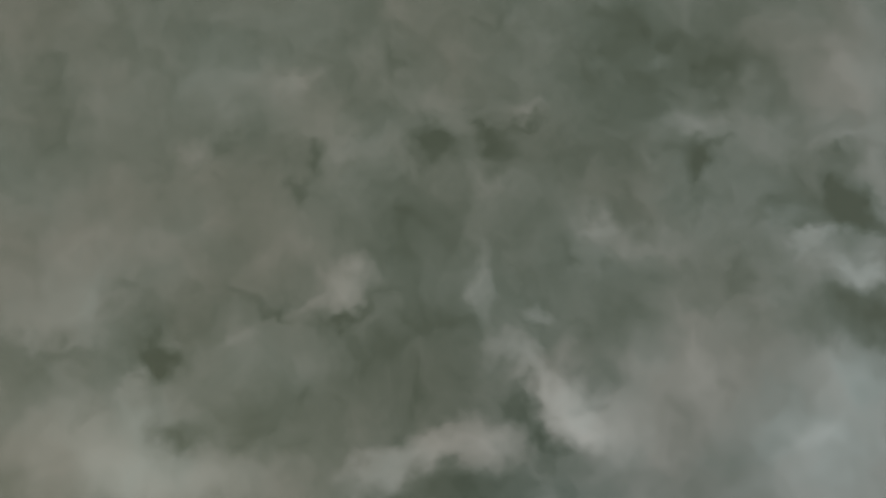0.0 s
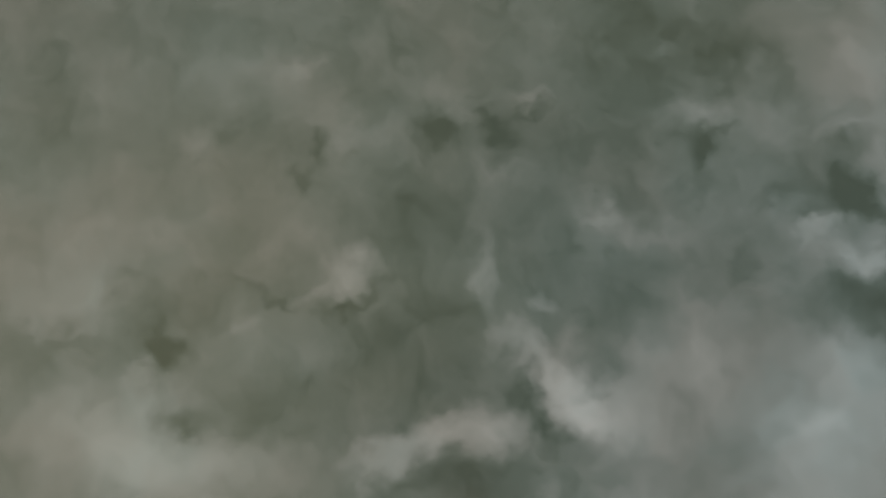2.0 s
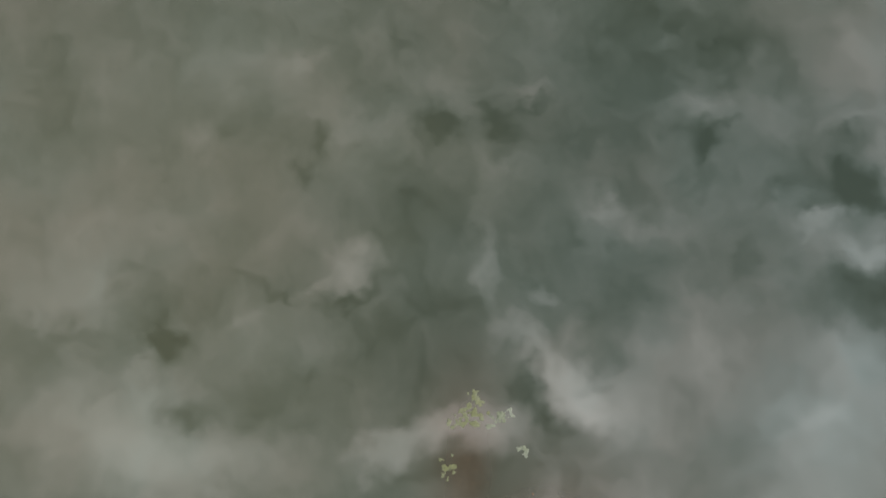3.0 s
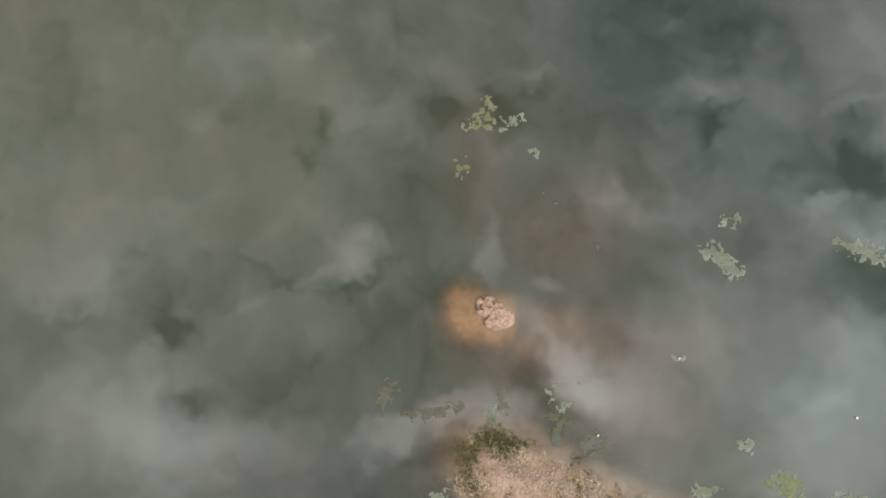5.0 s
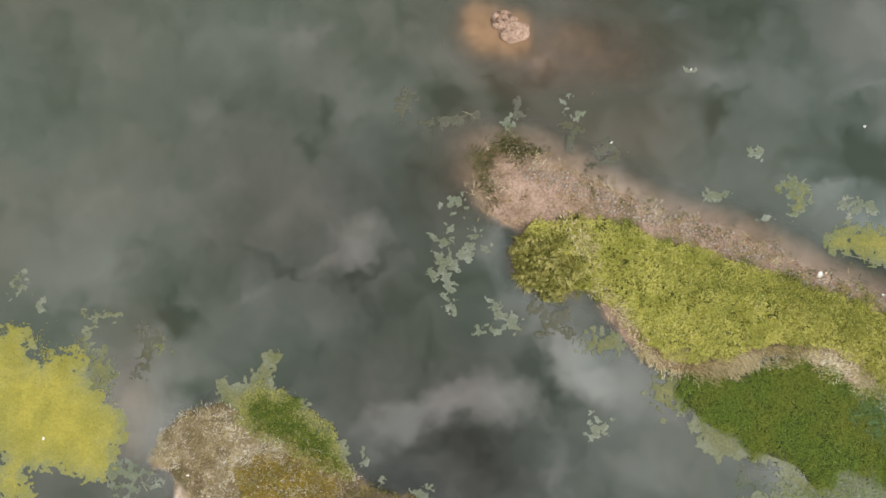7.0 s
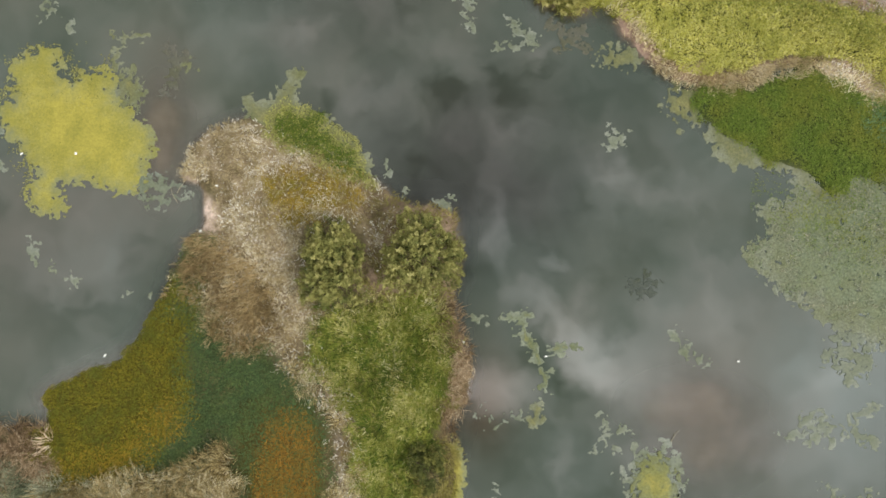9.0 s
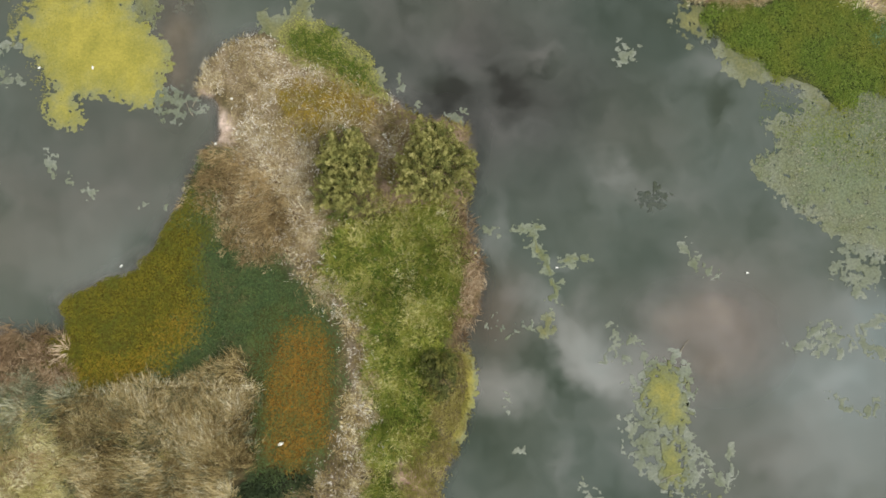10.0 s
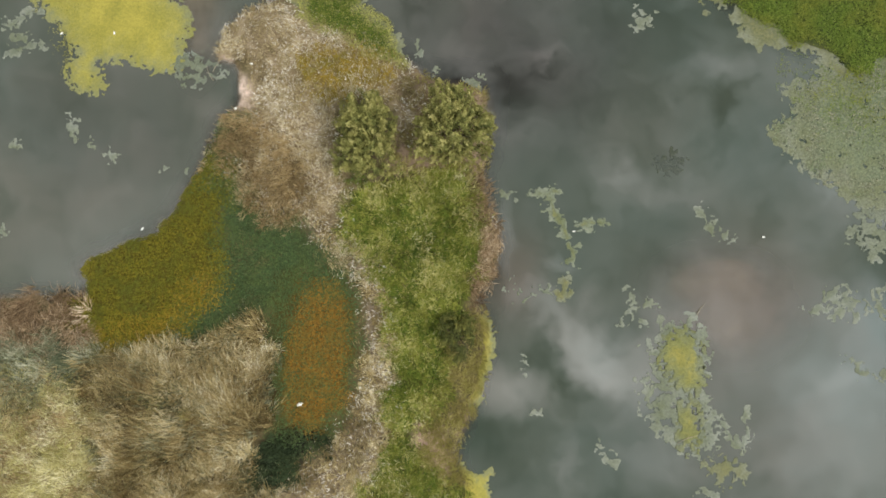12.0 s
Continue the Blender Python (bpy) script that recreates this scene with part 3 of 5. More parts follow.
def blades(name, x, y, mat, length, width, lean, heading=None, spread=3.2, sink=0.02, tone=None, size=1.0, wind=None):
    """Bent tapering blades or stems: three triangles each. lean: 0 upright, 1 lying."""
    n = len(x)
    z = np.maximum(height_at(x, y), 0.0) - sink
    L = length * size * rng.uniform(0.55, 1.25, n)
    w = width * rng.uniform(0.6, 1.4, n)
    a = rng.uniform(-spread, spread, n) + (0 if heading is None else heading)
    tip = np.clip(lean * rng.uniform(0.5, 1.4, n), 0.02, 1.35)
    reach, rise = L * np.sin(tip), L * np.cos(tip)
    dx, dy = np.cos(a) * reach, np.sin(a) * reach
    if wind is not None:
        dx, dy = dx * 0.6 + wind[0] * L, dy * 0.6 + wind[1] * L
    b = np.arctan2(dy, dx) + rng.normal(0, 0.3, n) + np.pi / 2
    sx, sy = np.cos(b) * w / 2, np.sin(b) * w / 2
    mx, my, mz = x + dx * 0.35, y + dy * 0.35, z + rise * 0.62
    tx, ty, tz = x + dx, y + dy, np.maximum(z + rise, z + 0.03)
    V = np.stack([
        np.stack([x - sx * 0.7, y - sy * 0.7, z], 1), np.stack([x + sx * 0.7, y + sy * 0.7, z], 1),
        np.stack([mx + sx, my + sy, mz], 1), np.stack([mx - sx, my - sy, mz], 1),
        np.stack([tx, ty, tz], 1)], 1).reshape(-1, 3)
    i = np.arange(n)[:, None] * 5
    T = np.concatenate([i + np.array([[0, 1, 2]]), i + np.array([[0, 2, 3]]), i + np.array([[3, 2, 4]])], 1).reshape(-1, 3)
    me = mesh_of(name, V, T, mat)
    if tone is None:
        tone = rng.uniform(0, 1, n)
    me.attributes.new("tone", "FLOAT", "POINT").data.foreach_set("value", np.repeat(tone, 5).astype(np.float32))
    return new(name, me)


def leaflets(x, y, z, size, flat=0.6):
    """Small kite-shaped leaves, tilted about: two triangles each."""
    n = len(x)
    L = size * rng.uniform(0.6, 1.4, n)
    a = rng.uniform(0, 2 * np.pi, n)
    up = rng.normal(0, flat, n)
    side = rng.normal(0, flat, n)
    c = np.stack([x, y, z], 1)
    f = np.stack([np.cos(a) * np.cos(up), np.sin(a) * np.cos(up), np.sin(up)], 1) * L[:, None]
    s = np.stack([-np.sin(a) * np.cos(side), np.cos(a) * np.cos(side), np.sin(side)], 1) * (L * 0.34)[:, None]
    V = np.stack([c - f * 0.5, c + s, c + f * 0.5, c - s], 1).reshape(-1, 3)
    i = np.arange(n)[:, None] * 4
    T = np.concatenate([i + np.array([[0, 1, 2]]), i + np.array([[0, 2, 3]])], 1).reshape(-1, 3)
    return V, T


def carpet(name, x, y, mat, size, height, flat=0.6):
    """Low cover of small leaves."""
    z = np.maximum(height_at(x, y), 0.0) + height * rng.uniform(0.05, 1.0, len(x)) ** 1.3
    V, T = leaflets(x, y, z, size, flat)
    return new(name, mesh_of(name, V, T, mat))


def stuff(ob, label, category):
    return tagged(ob, label, category, kind="stuff")


# ---- ground, lake bed and water ----
DRY_EARTH, PINK_SAND = srgb(112, 102, 74), srgb(184, 157, 141)
STRAW, PEAT, GREEN_MUD = srgb(158, 142, 116), srgb(84, 74, 58), srgb(70, 82, 44)
BED_BROWN, BED_ORANGE = srgb(150, 130, 106), srgb(178, 138, 101)

# plant zones of the west island
Z_STRAW = Zone([(-13.32, -48.74), (-12.4, -47.74), (-11.2, -47.28), (-9.45, -47.89), (-6.78, -49.27), (-4.12, -51.17), (-3.99, -52.52), (-4.79, -53.85), (-5.45, -51.97), (-7.71, -52.09), (-7.96, -54.1), (-6.77, -55.97), (-8.61, -57.81), (-10.19, -57.59), (-12.04, -56.34), (-12.85, -54.87), (-12.34, -53.54), (-11.92, -52.47), (-11.94, -51.13), (-12.37, -50.1), (-13.18, -49.55)])
Z_OCHRE = Zone([(-9.71, -50.11), (-7.85, -49.39), (-5.71, -50.03), (-5.32, -51.17), (-7.31, -51.75), (-9.3, -51.55)])
Z_TUFTS = Zone([(-13.35, -53.05), (-11.28, -53.33), (-9.28, -54.41), (-8.75, -55.96), (-9.53, -57.8), (-11.11, -57.32), (-12.97, -55.72), (-13.64, -54.87)])
Z_OLIVE = Zone([(-19.63, -59.39), (-17.49, -58.56), (-15.98, -57.67), (-14.69, -55.93), (-13.78, -54.74), (-13.16, -55.4), (-13.29, -57.79), (-13.26, -60.41), (-15.63, -62.87), (-18.23, -63.38), (-19.57, -61.95)])
Z_OLIVE_GOLD = Zone([(-13.45, -60.15), (-13.3, -61.2), (-15.11, -62.49), (-16.93, -63.26), (-18.5, -63.12), (-16.16, -62.22), (-15.14, -60.66)])
Z_DARK = Zone([(-13.79, -53.53), (-12.87, -52.87), (-13.1, -55.94), (-11.24, -57.27), (-9, -58.12), (-8.08, -58.86), (-7.29, -60.96), (-10.43, -61.08), (-11.04, -62.3), (-12.24, -62.63), (-13.02, -62.96), (-14.06, -62.96), (-15.11, -62.75), (-13.31, -60.41), (-13.13, -57.79), (-13.64, -55.14)])
Z_RIM = Zone([(-10.43, -60.16), (-8.86, -59.39), (-7.29, -60.18), (-6.76, -63.05), (-7.22, -65.93), (-8.69, -67.92), (-10.48, -67.78), (-11.07, -65.61), (-11.19, -63.02)])
Z_ORANGE = Zone([(-9.59, -60.95), (-8.54, -60.43), (-7.5, -61.09), (-7.15, -63.56), (-7.54, -65.62), (-8.83, -67.2), (-9.81, -66.69), (-10.01, -64.07)])
Z_HOLLOW = Zone([(-12.18, -68.16), (-10.38, -67.27), (-8.05, -67.54), (-8.82, -68.56), (-9.85, -69.44), (-11.39, -69.69)])
Z_STEMS = Zone([(-9.14, -57.6), (-7.69, -57.95), (-6.63, -59.45), (-5.4, -60.45), (-5.3, -64.09), (-5.59, -67.17), (-6.49, -70.72), (-6.75, -73.23), (-10.85, -73.22), (-9.85, -68.93), (-7.79, -67.54), (-6.63, -65.37), (-6.34, -62.01), (-7.24, -59.97), (-8.61, -58.47)])
Z_REED = Zone([(-19.5, -64.93), (-17.44, -63.64), (-14.84, -63.14), (-13.02, -62.71), (-11.99, -61.98), (-11.26, -61.78), (-10.93, -62.77), (-11.03, -64.32), (-11.06, -66.76), (-11.92, -68.16), (-11.39, -69.94), (-10.35, -70.7), (-10.85, -73.22), (-18.03, -73.19), (-18.36, -69.66), (-18.67, -67.11)])
Z_MIXED = Zone([(-19.5, -64.93), (-17.44, -63.9), (-15.61, -64.04), (-15.06, -66.1), (-15.81, -67.63), (-14.75, -69.67), (-14.95, -73.2), (-18.29, -73.19), (-18.36, -69.66), (-18.93, -67.11)])
Z_BUSH = Zone([(2.68, -40.24), (3.56, -39.38), (4.85, -39.89), (5.48, -41.26), (4.83, -41.95), (3.29, -41.75)])
Z_EDGE = Zone([(3.26, -35.41), (5.24, -36.22), (7.87, -37.49), (11.8, -38.95), (15.98, -40.67), (19.83, -42.34), (19.81, -42.91), (15.96, -41.25), (11.79, -39.53), (7.86, -38.12), (5.23, -36.92), (3.26, -36.02)])
Z_FRAY = Zone([(13.41, -50.46), (15.79, -50.69), (17.88, -49.95), (21.39, -49.7), (22.26, -54), (19.61, -54.25), (16.99, -53.97), (14.64, -53.15), (13.37, -51.81)])
Z_YELLOW_MAT = Zone([(-21.49, -45.22), (-21.12, -44.16), (-19.57, -43.64), (-19.29, -44.44), (-19.02, -45.1), (-17.98, -44.84), (-16.94, -44.77), (-16.77, -45.51), (-16.6, -46.1), (-15.86, -46.84), (-15.07, -47.69), (-14.91, -48.43), (-15.31, -49.21), (-15.2, -49.94), (-15.81, -50.46), (-16.85, -50.35), (-17.89, -49.97), (-19.03, -49.86), (-19.17, -50.48), (-18.85, -51.21), (-19.67, -51.36), (-20.55, -50.99), (-20.57, -50.21), (-20.22, -49.69), (-20.7, -48.9), (-20.88, -48.12), (-21.82, -47.64), (-22.2, -46.79), (-21.34, -46.14)])
Z_YELLOW_PALE = Zone([(-22.0, -46.6), (-21.0, -44.4), (-19.6, -43.9), (-17.4, -45.0), (-17.9, -46.6), (-19.2, -47.6), (-19.3, -49.6), (-19.6, -51.1), (-20.5, -50.6), (-20.6, -48.2)])
Z_MARSH_MAT = Zone([(19.8, -49.83), (17.88, -49.9), (15.79, -50.69), (14.8, -50.26), (14.45, -51.06), (13.51, -51.33), (12.97, -51.67), (13.4, -52.34), (12.31, -53.68), (13.33, -54.53), (13.91, -55.33), (15.33, -56.14), (15.97, -56.67), (16.87, -57.2), (17.59, -57.55), (20.5, -57.96), (22.26, -54)])
Z_REED_PINK = Zone([(-27.44, -61.52), (-21.94, -61.21), (-19.84, -61.63), (-19.15, -62.99), (-21.89, -63.29), (-27.35, -63.99)])
Z_BLUE = Zone([(-27.37, -63.47), (-21.9, -62.98), (-18.49, -63.3), (-18.99, -64.54), (-21.07, -64.66), (-21.81, -66.07), (-27.29, -65.54)])
Z_PALE = Zone([(-27.31, -65.02), (-21.87, -64.14), (-20.02, -65.05), (-18.28, -67.11), (-17.77, -73.19), (-27.02, -73.16)])
Z_GRASS = Zone([(-7.69, -56.76), (-5.19, -55.58), (-2.55, -55.41), (-1.45, -56.53), (-1.26, -58.9), (-2.01, -61.25), (-2.8, -62.55), (-2.6, -64.1), (-3, -65.64), (-4.56, -67.3), (-3.53, -69.09), (-1.86, -70.23), (-2.39, -73), (-6.49, -73.23), (-6.36, -70.21), (-5.46, -67.17), (-5.46, -63.05), (-5.72, -60.58), (-6.77, -59.13)])
Z_NORTHEAST = Zone([(-5.45, -50.14), (-4.25, -50.47), (-1.2, -51.35), (-0.84, -52.53), (-0.8, -54.14), (-1.18, -55.47), (-2.55, -55.62), (-5.19, -55.5), (-5.45, -53.85), (-4.65, -52.51)])
Z_FRINGE = Zone([(-1.63, -55.33), (-1.03, -56), (-0.67, -57.45), (-0.47, -59.17), (-0.8, -60.47), (-1.38, -61.25), (-1.58, -59.95), (-1.25, -58.37), (-1.72, -56.79)])
Z_SCRUB = Zone([(-4.03, -65.64), (-2.99, -63.58), (-1.41, -61.82), (-0.98, -63.07), (-1.25, -65.13), (-1.57, -66.29), (-2.15, -67.95), (-2.06, -69.72), (-3.4, -69.47), (-4.17, -67.94)])
Z_MOSS = Zone([(-9.45, -47.21), (-8.83, -46.47), (-7.52, -46.77), (-6.22, -47.84), (-5.57, -48.5), (-5.18, -49.55), (-4.79, -50.21), (-6.22, -49.68), (-7.78, -48.8), (-9.35, -47.89)])
Z_SANDBAR = Zone([(-13.44, -49.71), (-12.64, -50.1), (-12.15, -50.86), (-12.08, -52.2), (-12.72, -52.41), (-12.52, -51.12), (-13.07, -50.1)])
Z_BARE = Zone([(-4.04, -67.17), (-2.87, -67.31), (-2.75, -68.71), (-3.4, -69.34), (-4.04, -68.45)])
# plant zones of the eastern spit
Z_HERB = Zone([(3.24, -39.18), (4.95, -38.77), (6.54, -38.45), (8.37, -39.15), (11.51, -40.22), (14.13, -41), (16.73, -41.96), (19.81, -42.99), (27.1, -45.96), (26.9, -49.81), (21.52, -47.39), (19.67, -46.75), (17.96, -44.82), (15.35, -44.31), (12.72, -44.91), (10.11, -45.02), (8.3, -44), (7.27, -42.7), (5.98, -41.92), (4.93, -42.01), (3.36, -41.78), (2.79, -40.58)])
Z_HERB_DULL = Zone([(14.91, -41.31), (19.81, -42.99), (27.1, -45.96), (26.93, -49.3), (19.68, -46.49), (17.96, -44.69), (15.35, -44.18)])
Z_HEM = Zone([(8.55, -44.62), (10.37, -45.02), (12.72, -44.86), (15.35, -44.33), (16.65, -44.59), (15.59, -44.96), (12.7, -45.69), (10.35, -45.9), (9.06, -45.54)])
Z_BANK = Zone([(16.38, -44.95), (17.95, -45.08), (19.69, -46.24), (23.07, -48.03), (26.86, -50.58), (26.81, -51.59), (23.02, -49.05), (19.65, -47.27), (17.91, -46.11)])
Z_STRIP = Zone([(4.95, -38.85), (5.74, -39.11), (6.51, -40.56), (6.5, -41.61), (7.79, -42.91), (8.82, -44.46), (8.29, -44.72), (7.27, -43.17), (6.11, -42), (5.86, -40.56)])
Z_TIP = Zone([(1.02, -35.5), (2.2, -34.85), (3, -35.17), (3.6, -35.86), (2.47, -35.55), (1.75, -35.87), (1.96, -36.94), (2.07, -38.08), (1.33, -38.27), (0.96, -36.89)])
Z_SPARSE = Zone([(1.23, -35.69), (3.52, -35.67), (5.24, -36.33), (7.86, -37.65), (11.8, -39.22), (15.97, -40.91), (19.82, -42.6), (19.8, -43.12), (15.95, -41.57), (11.51, -40.14), (8.37, -38.97), (6.54, -38.32), (4.95, -38.72), (3.11, -39.13), (1.8, -38.21)])
Z_SPRIGS = Zone([(15.85, -45.21), (17.92, -45.98), (19.66, -47.01), (21.73, -48.8), (19.38, -48.8), (17.32, -48.3), (15.8, -46.76)])
Z_HERB_GREEN = Zone([(7.58, -39.1), (11.51, -40.33), (14.12, -41.1), (16.73, -42.09), (19.8, -43.12), (23.22, -44.54), (23.17, -45.71), (19.75, -44.42), (16.69, -43.26), (14.09, -42.36), (11.73, -42.37), (10.18, -41.07)])
Z_TEAL = Zone([(18.15, -46.76), (19.68, -46.49), (23.05, -48.29), (23.51, -49.82), (19.6, -48.68)])


def build_ground():
    gx, gy, quads = sheet(axis(-32, 28, 0.15), axis(-86, -6, 0.15))
    h = height_at(gx, gy)
    far = (gx < -33) | (gx > 29) | (gy < -87) | (gy > -5)
    h[far] = np.minimum(h[far], -1.2)
    me = mesh_of("ground", np.stack([gx, gy, h], 1), quads, SOIL)
    col = np.tile(np.array(BED_BROWN), (len(gx), 1))

    def tint(weight, colour):
        w = np.clip(weight, 0, 1)[:, None]
        col[:] = col * (1 - w) + np.array(colour) * w

    silt = np.zeros(len(gx))
    for sx, sy, w, hh in SILT_ORANGE:
        silt = np.maximum(silt, np.exp(-((gx - sx) / w) ** 2 - ((gy - sy) / hh) ** 2))
    tint(silt * 1.2, BED_ORANGE)
    tint(0.9 * step(SPIT.depth(gx, gy), -1.8, -0.2), srgb(170, 142, 124))
    wob = 0.5 * fbm(gx, gy, 0.9, 31)
    tint(step(MARSH.depth(gx, gy), -1.3, -0.6), srgb(96, 98, 62))
    for zone, colour in ((SPIT, PINK_SAND), (WEST, DRY_EARTH), (MARSH, GREEN_MUD)):
        dry = step(h, -0.03, 0.01) if zone is SPIT else 1.0
        tint(step(zone.depth(gx, gy) + wob * 0.5, -0.35 - 0.3 * (zone is SPIT), 0.1 - 0.3 * (zone is SPIT)) * dry, colour)
    # the near-black tint of Z_HOLLOW paints the hollow's shade on the ground
    for zone, colour in ((Z_STRAW, STRAW), (Z_OCHRE, srgb(140, 118, 62)), (Z_OLIVE, srgb(96, 88, 36)), (Z_OLIVE_GOLD, srgb(130, 106, 44)),
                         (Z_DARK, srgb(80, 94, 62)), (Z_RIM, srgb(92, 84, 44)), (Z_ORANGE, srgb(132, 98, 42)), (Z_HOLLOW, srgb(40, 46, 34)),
                         (Z_STEMS, srgb(136, 122, 104)), (Z_REED, PEAT), (Z_GRASS, srgb(92, 96, 48)), (Z_HERB, srgb(72, 76, 32)),
                         (Z_SANDBAR, srgb(222, 200, 186)), (Z_BARE, srgb(196, 166, 152)), (Z_PALE, srgb(136, 128, 88)), (Z_TUFTS, srgb(116, 98, 74)), (Z_NORTHEAST, srgb(150, 130, 110)),
                         (Z_BANK, srgb(196, 180, 160))):
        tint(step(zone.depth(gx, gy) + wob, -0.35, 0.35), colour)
    tint((1 - step(h, 0.0, 0.2)) * step(SPIT.depth(gx, gy), -0.8, -0.5) * (h > -0.01) * 0.35, srgb(138, 116, 100))
    tint(step(WEST.depth(gx, gy), -1.6, -0.1) * (h < 0) * 0.8, srgb(104, 92, 80))
    me.attributes.new("silt", "FLOAT", "POINT").data.foreach_set("value", step(-h, -0.02, 0.06).astype(np.float32))
    at = me.color_attributes.new("soil", "FLOAT_COLOR", "POINT")
    at.data.foreach_set("color", col.astype(np.float32).ravel())
    me.polygons.foreach_set("use_smooth", np.ones(len(me.polygons), bool))
    tagged(new("ground", me), "earth islands, sandy bank and silty lake bed", "ground", kind="structure")


def build_water():
    gx, gy, quads = sheet(axis(-32, 28, 0.3), axis(-86, -6, 0.3))
    h = height_at(gx, gy)
    me = mesh_of("water", np.stack([gx, gy, np.zeros(len(gx))], 1), quads, WATER)
    depth = np.maximum(-h, 0)
    murk = 1 - np.exp(-depth * 4.8)
    me.attributes.new("murk", "FLOAT", "POINT").data.foreach_set("value", murk.astype(np.float32))
    # clearer, darker water in the pool between the islands; silt stirred up round the shoals; greener water out east
    wander = 1 + 0.35 * fbm(gx, gy, 4.0, 61)
    pool = np.exp(-((gx + 1.5) / 8.0) ** 2 - ((gy + 49.0) / 5.5) ** 2) * wander
    pool = np.maximum(pool, 0.75 * np.exp(-((gx + 6.0) / 6.0) ** 2 - ((gy + 39.5) / 6.5) ** 2) * wander)
    pool = np.maximum(pool, 0.5 * np.exp(-((gx + 19.0) / 6.0) ** 2 - ((gy + 53.0) / 5.0) ** 2) * wander)
    plume = np.zeros(len(gx))
    for px, py, w, hh, amount in PLUMES:
        plume = np.maximum(plume, amount * np.exp(-((gx - px) / w) ** 2 - ((gy - py) / hh) ** 2))
    tones = {"pool": pool, "plume": plume * wander, "north": step(gy, -36, -18), "east": 0.5 + (step(gx + 4 * fbm(gx, gy, 9.0, 63), -9, 9) - 0.5) * step(-gy, -6, 8)}
    for name, value in tones.items():
        me.attributes.new(name, "FLOAT", "POINT").data.foreach_set("value", np.clip(value, 0, 1).astype(np.float32))
    tagged(new("water", me), "calm turbid green lake water mirroring grey clouds", "water", kind="structure")


build_ground()
build_water()


# ---- floating algae ----
def pieces_of(quads):
    """Which connected piece each face of a grid belongs to."""
    touching = {}
    for f, q in enumerate(quads.tolist()):
        for v in q:
            touching.setdefault(v, []).append(f)
    piece = [-1] * len(quads)
    corners = quads.tolist()
    for start in range(len(quads)):
        if piece[start] >= 0:
            continue
        queue = [start]
        piece[start] = start
        while queue:
            for v in corners[queue.pop()]:
                for g in touching[v]:
                    if piece[g] < 0:
                        piece[g] = start
                        queue.append(g)
    return np.array(piece)


def algae_mat(zone, mat, label, ragged=0.35, grain=0.6, offset=0.0, full=0.8, seed=1, pitch=0.034, rise=0.014, cap=0.6, lift=0.0, lace=0.0):
    """A floating mat with a torn outline; ragged and offset decide how far it is broken up."""
    low, high = zone.low - 0.5, zone.high + 0.5
    xs, ys = np.arange(low[0], high[0], pitch), np.arange(low[1], high[1], pitch)
    gx, gy, quads = sheet(xs, ys)
    wx = gx + 0.1 * fbm(gx, gy, 0.35, seed + 200, 3)
    wy = gy + 0.1 * fbm(gx, gy, 0.35, seed + 300, 3)
    dist = zone.depth(wx, wy)
    f = np.minimum(dist, cap) + ragged * (0.7 * fbm(wx, wy, grain, seed * 13 + 3, 4) + 1.1 * fbm(wx, wy, 0.17, seed * 13 + 9, 3)) + offset
    if lace:
        f = f + lace * 0.6 * fbm(gx, gy, 0.26, seed * 7 + 2, 4)
    f = np.where(dist < -0.3, -1.0, f)
    quads = quads[f[quads].mean(1) > 0]
    if len(quads) == 0:
        return None
    piece = pieces_of(quads)
    names, sizes = np.unique(piece, return_counts=True)
    big = [n for n, c in sorted(zip(names, sizes), key=lambda q: -q[1]) if c >= 30][:14]
    rest = ~np.isin(piece, big) & np.isin(piece, names[sizes >= 3])
    groups = [("clump", piece == n) for n in big] + ([("loose_algae", rest)] if rest.any() else [])
    if not groups:
        return None
    root = new("algae_mat")
    root.location = (*((zone.low + zone.high) / 2), 0.0)
    for name, mask in groups:
        q = quads[mask]
        used, inv = np.unique(q, return_inverse=True)
        q = inv.reshape(-1, 4)
        thick = np.clip((0.65 * dist + 0.35 * f) / full, 0, 1)[used]
        x, y = gx[used], gy[used]
        z = 0.003 + lift + np.minimum(thick * 5, 1) * (rise * 0.5 + rise * thick + 0.004 * fbm(x, y, 0.18, seed + 70))
        jit = rng.uniform(-0.35, 0.35, (len(x), 2)) * pitch
        at = np.stack([x + jit[:, 0] - root.location[0], y + jit[:, 1] - root.location[1], z], 1)
        me = mesh_of(name, at, q, mat)
        me.attributes.new("thick", "FLOAT", "POINT").data.foreach_set("value", thick.astype(np.float32))
        ob = new(name, me)
        ob.parent = root
        solid = ob.modifiers.new("thickness", "SOLIDIFY")
        solid.thickness, solid.offset = 0.01, -1
        if name == "loose_algae":
            tagged(ob, kind="stuff")
    return tagged(root, label, "algae", group="floating algae")


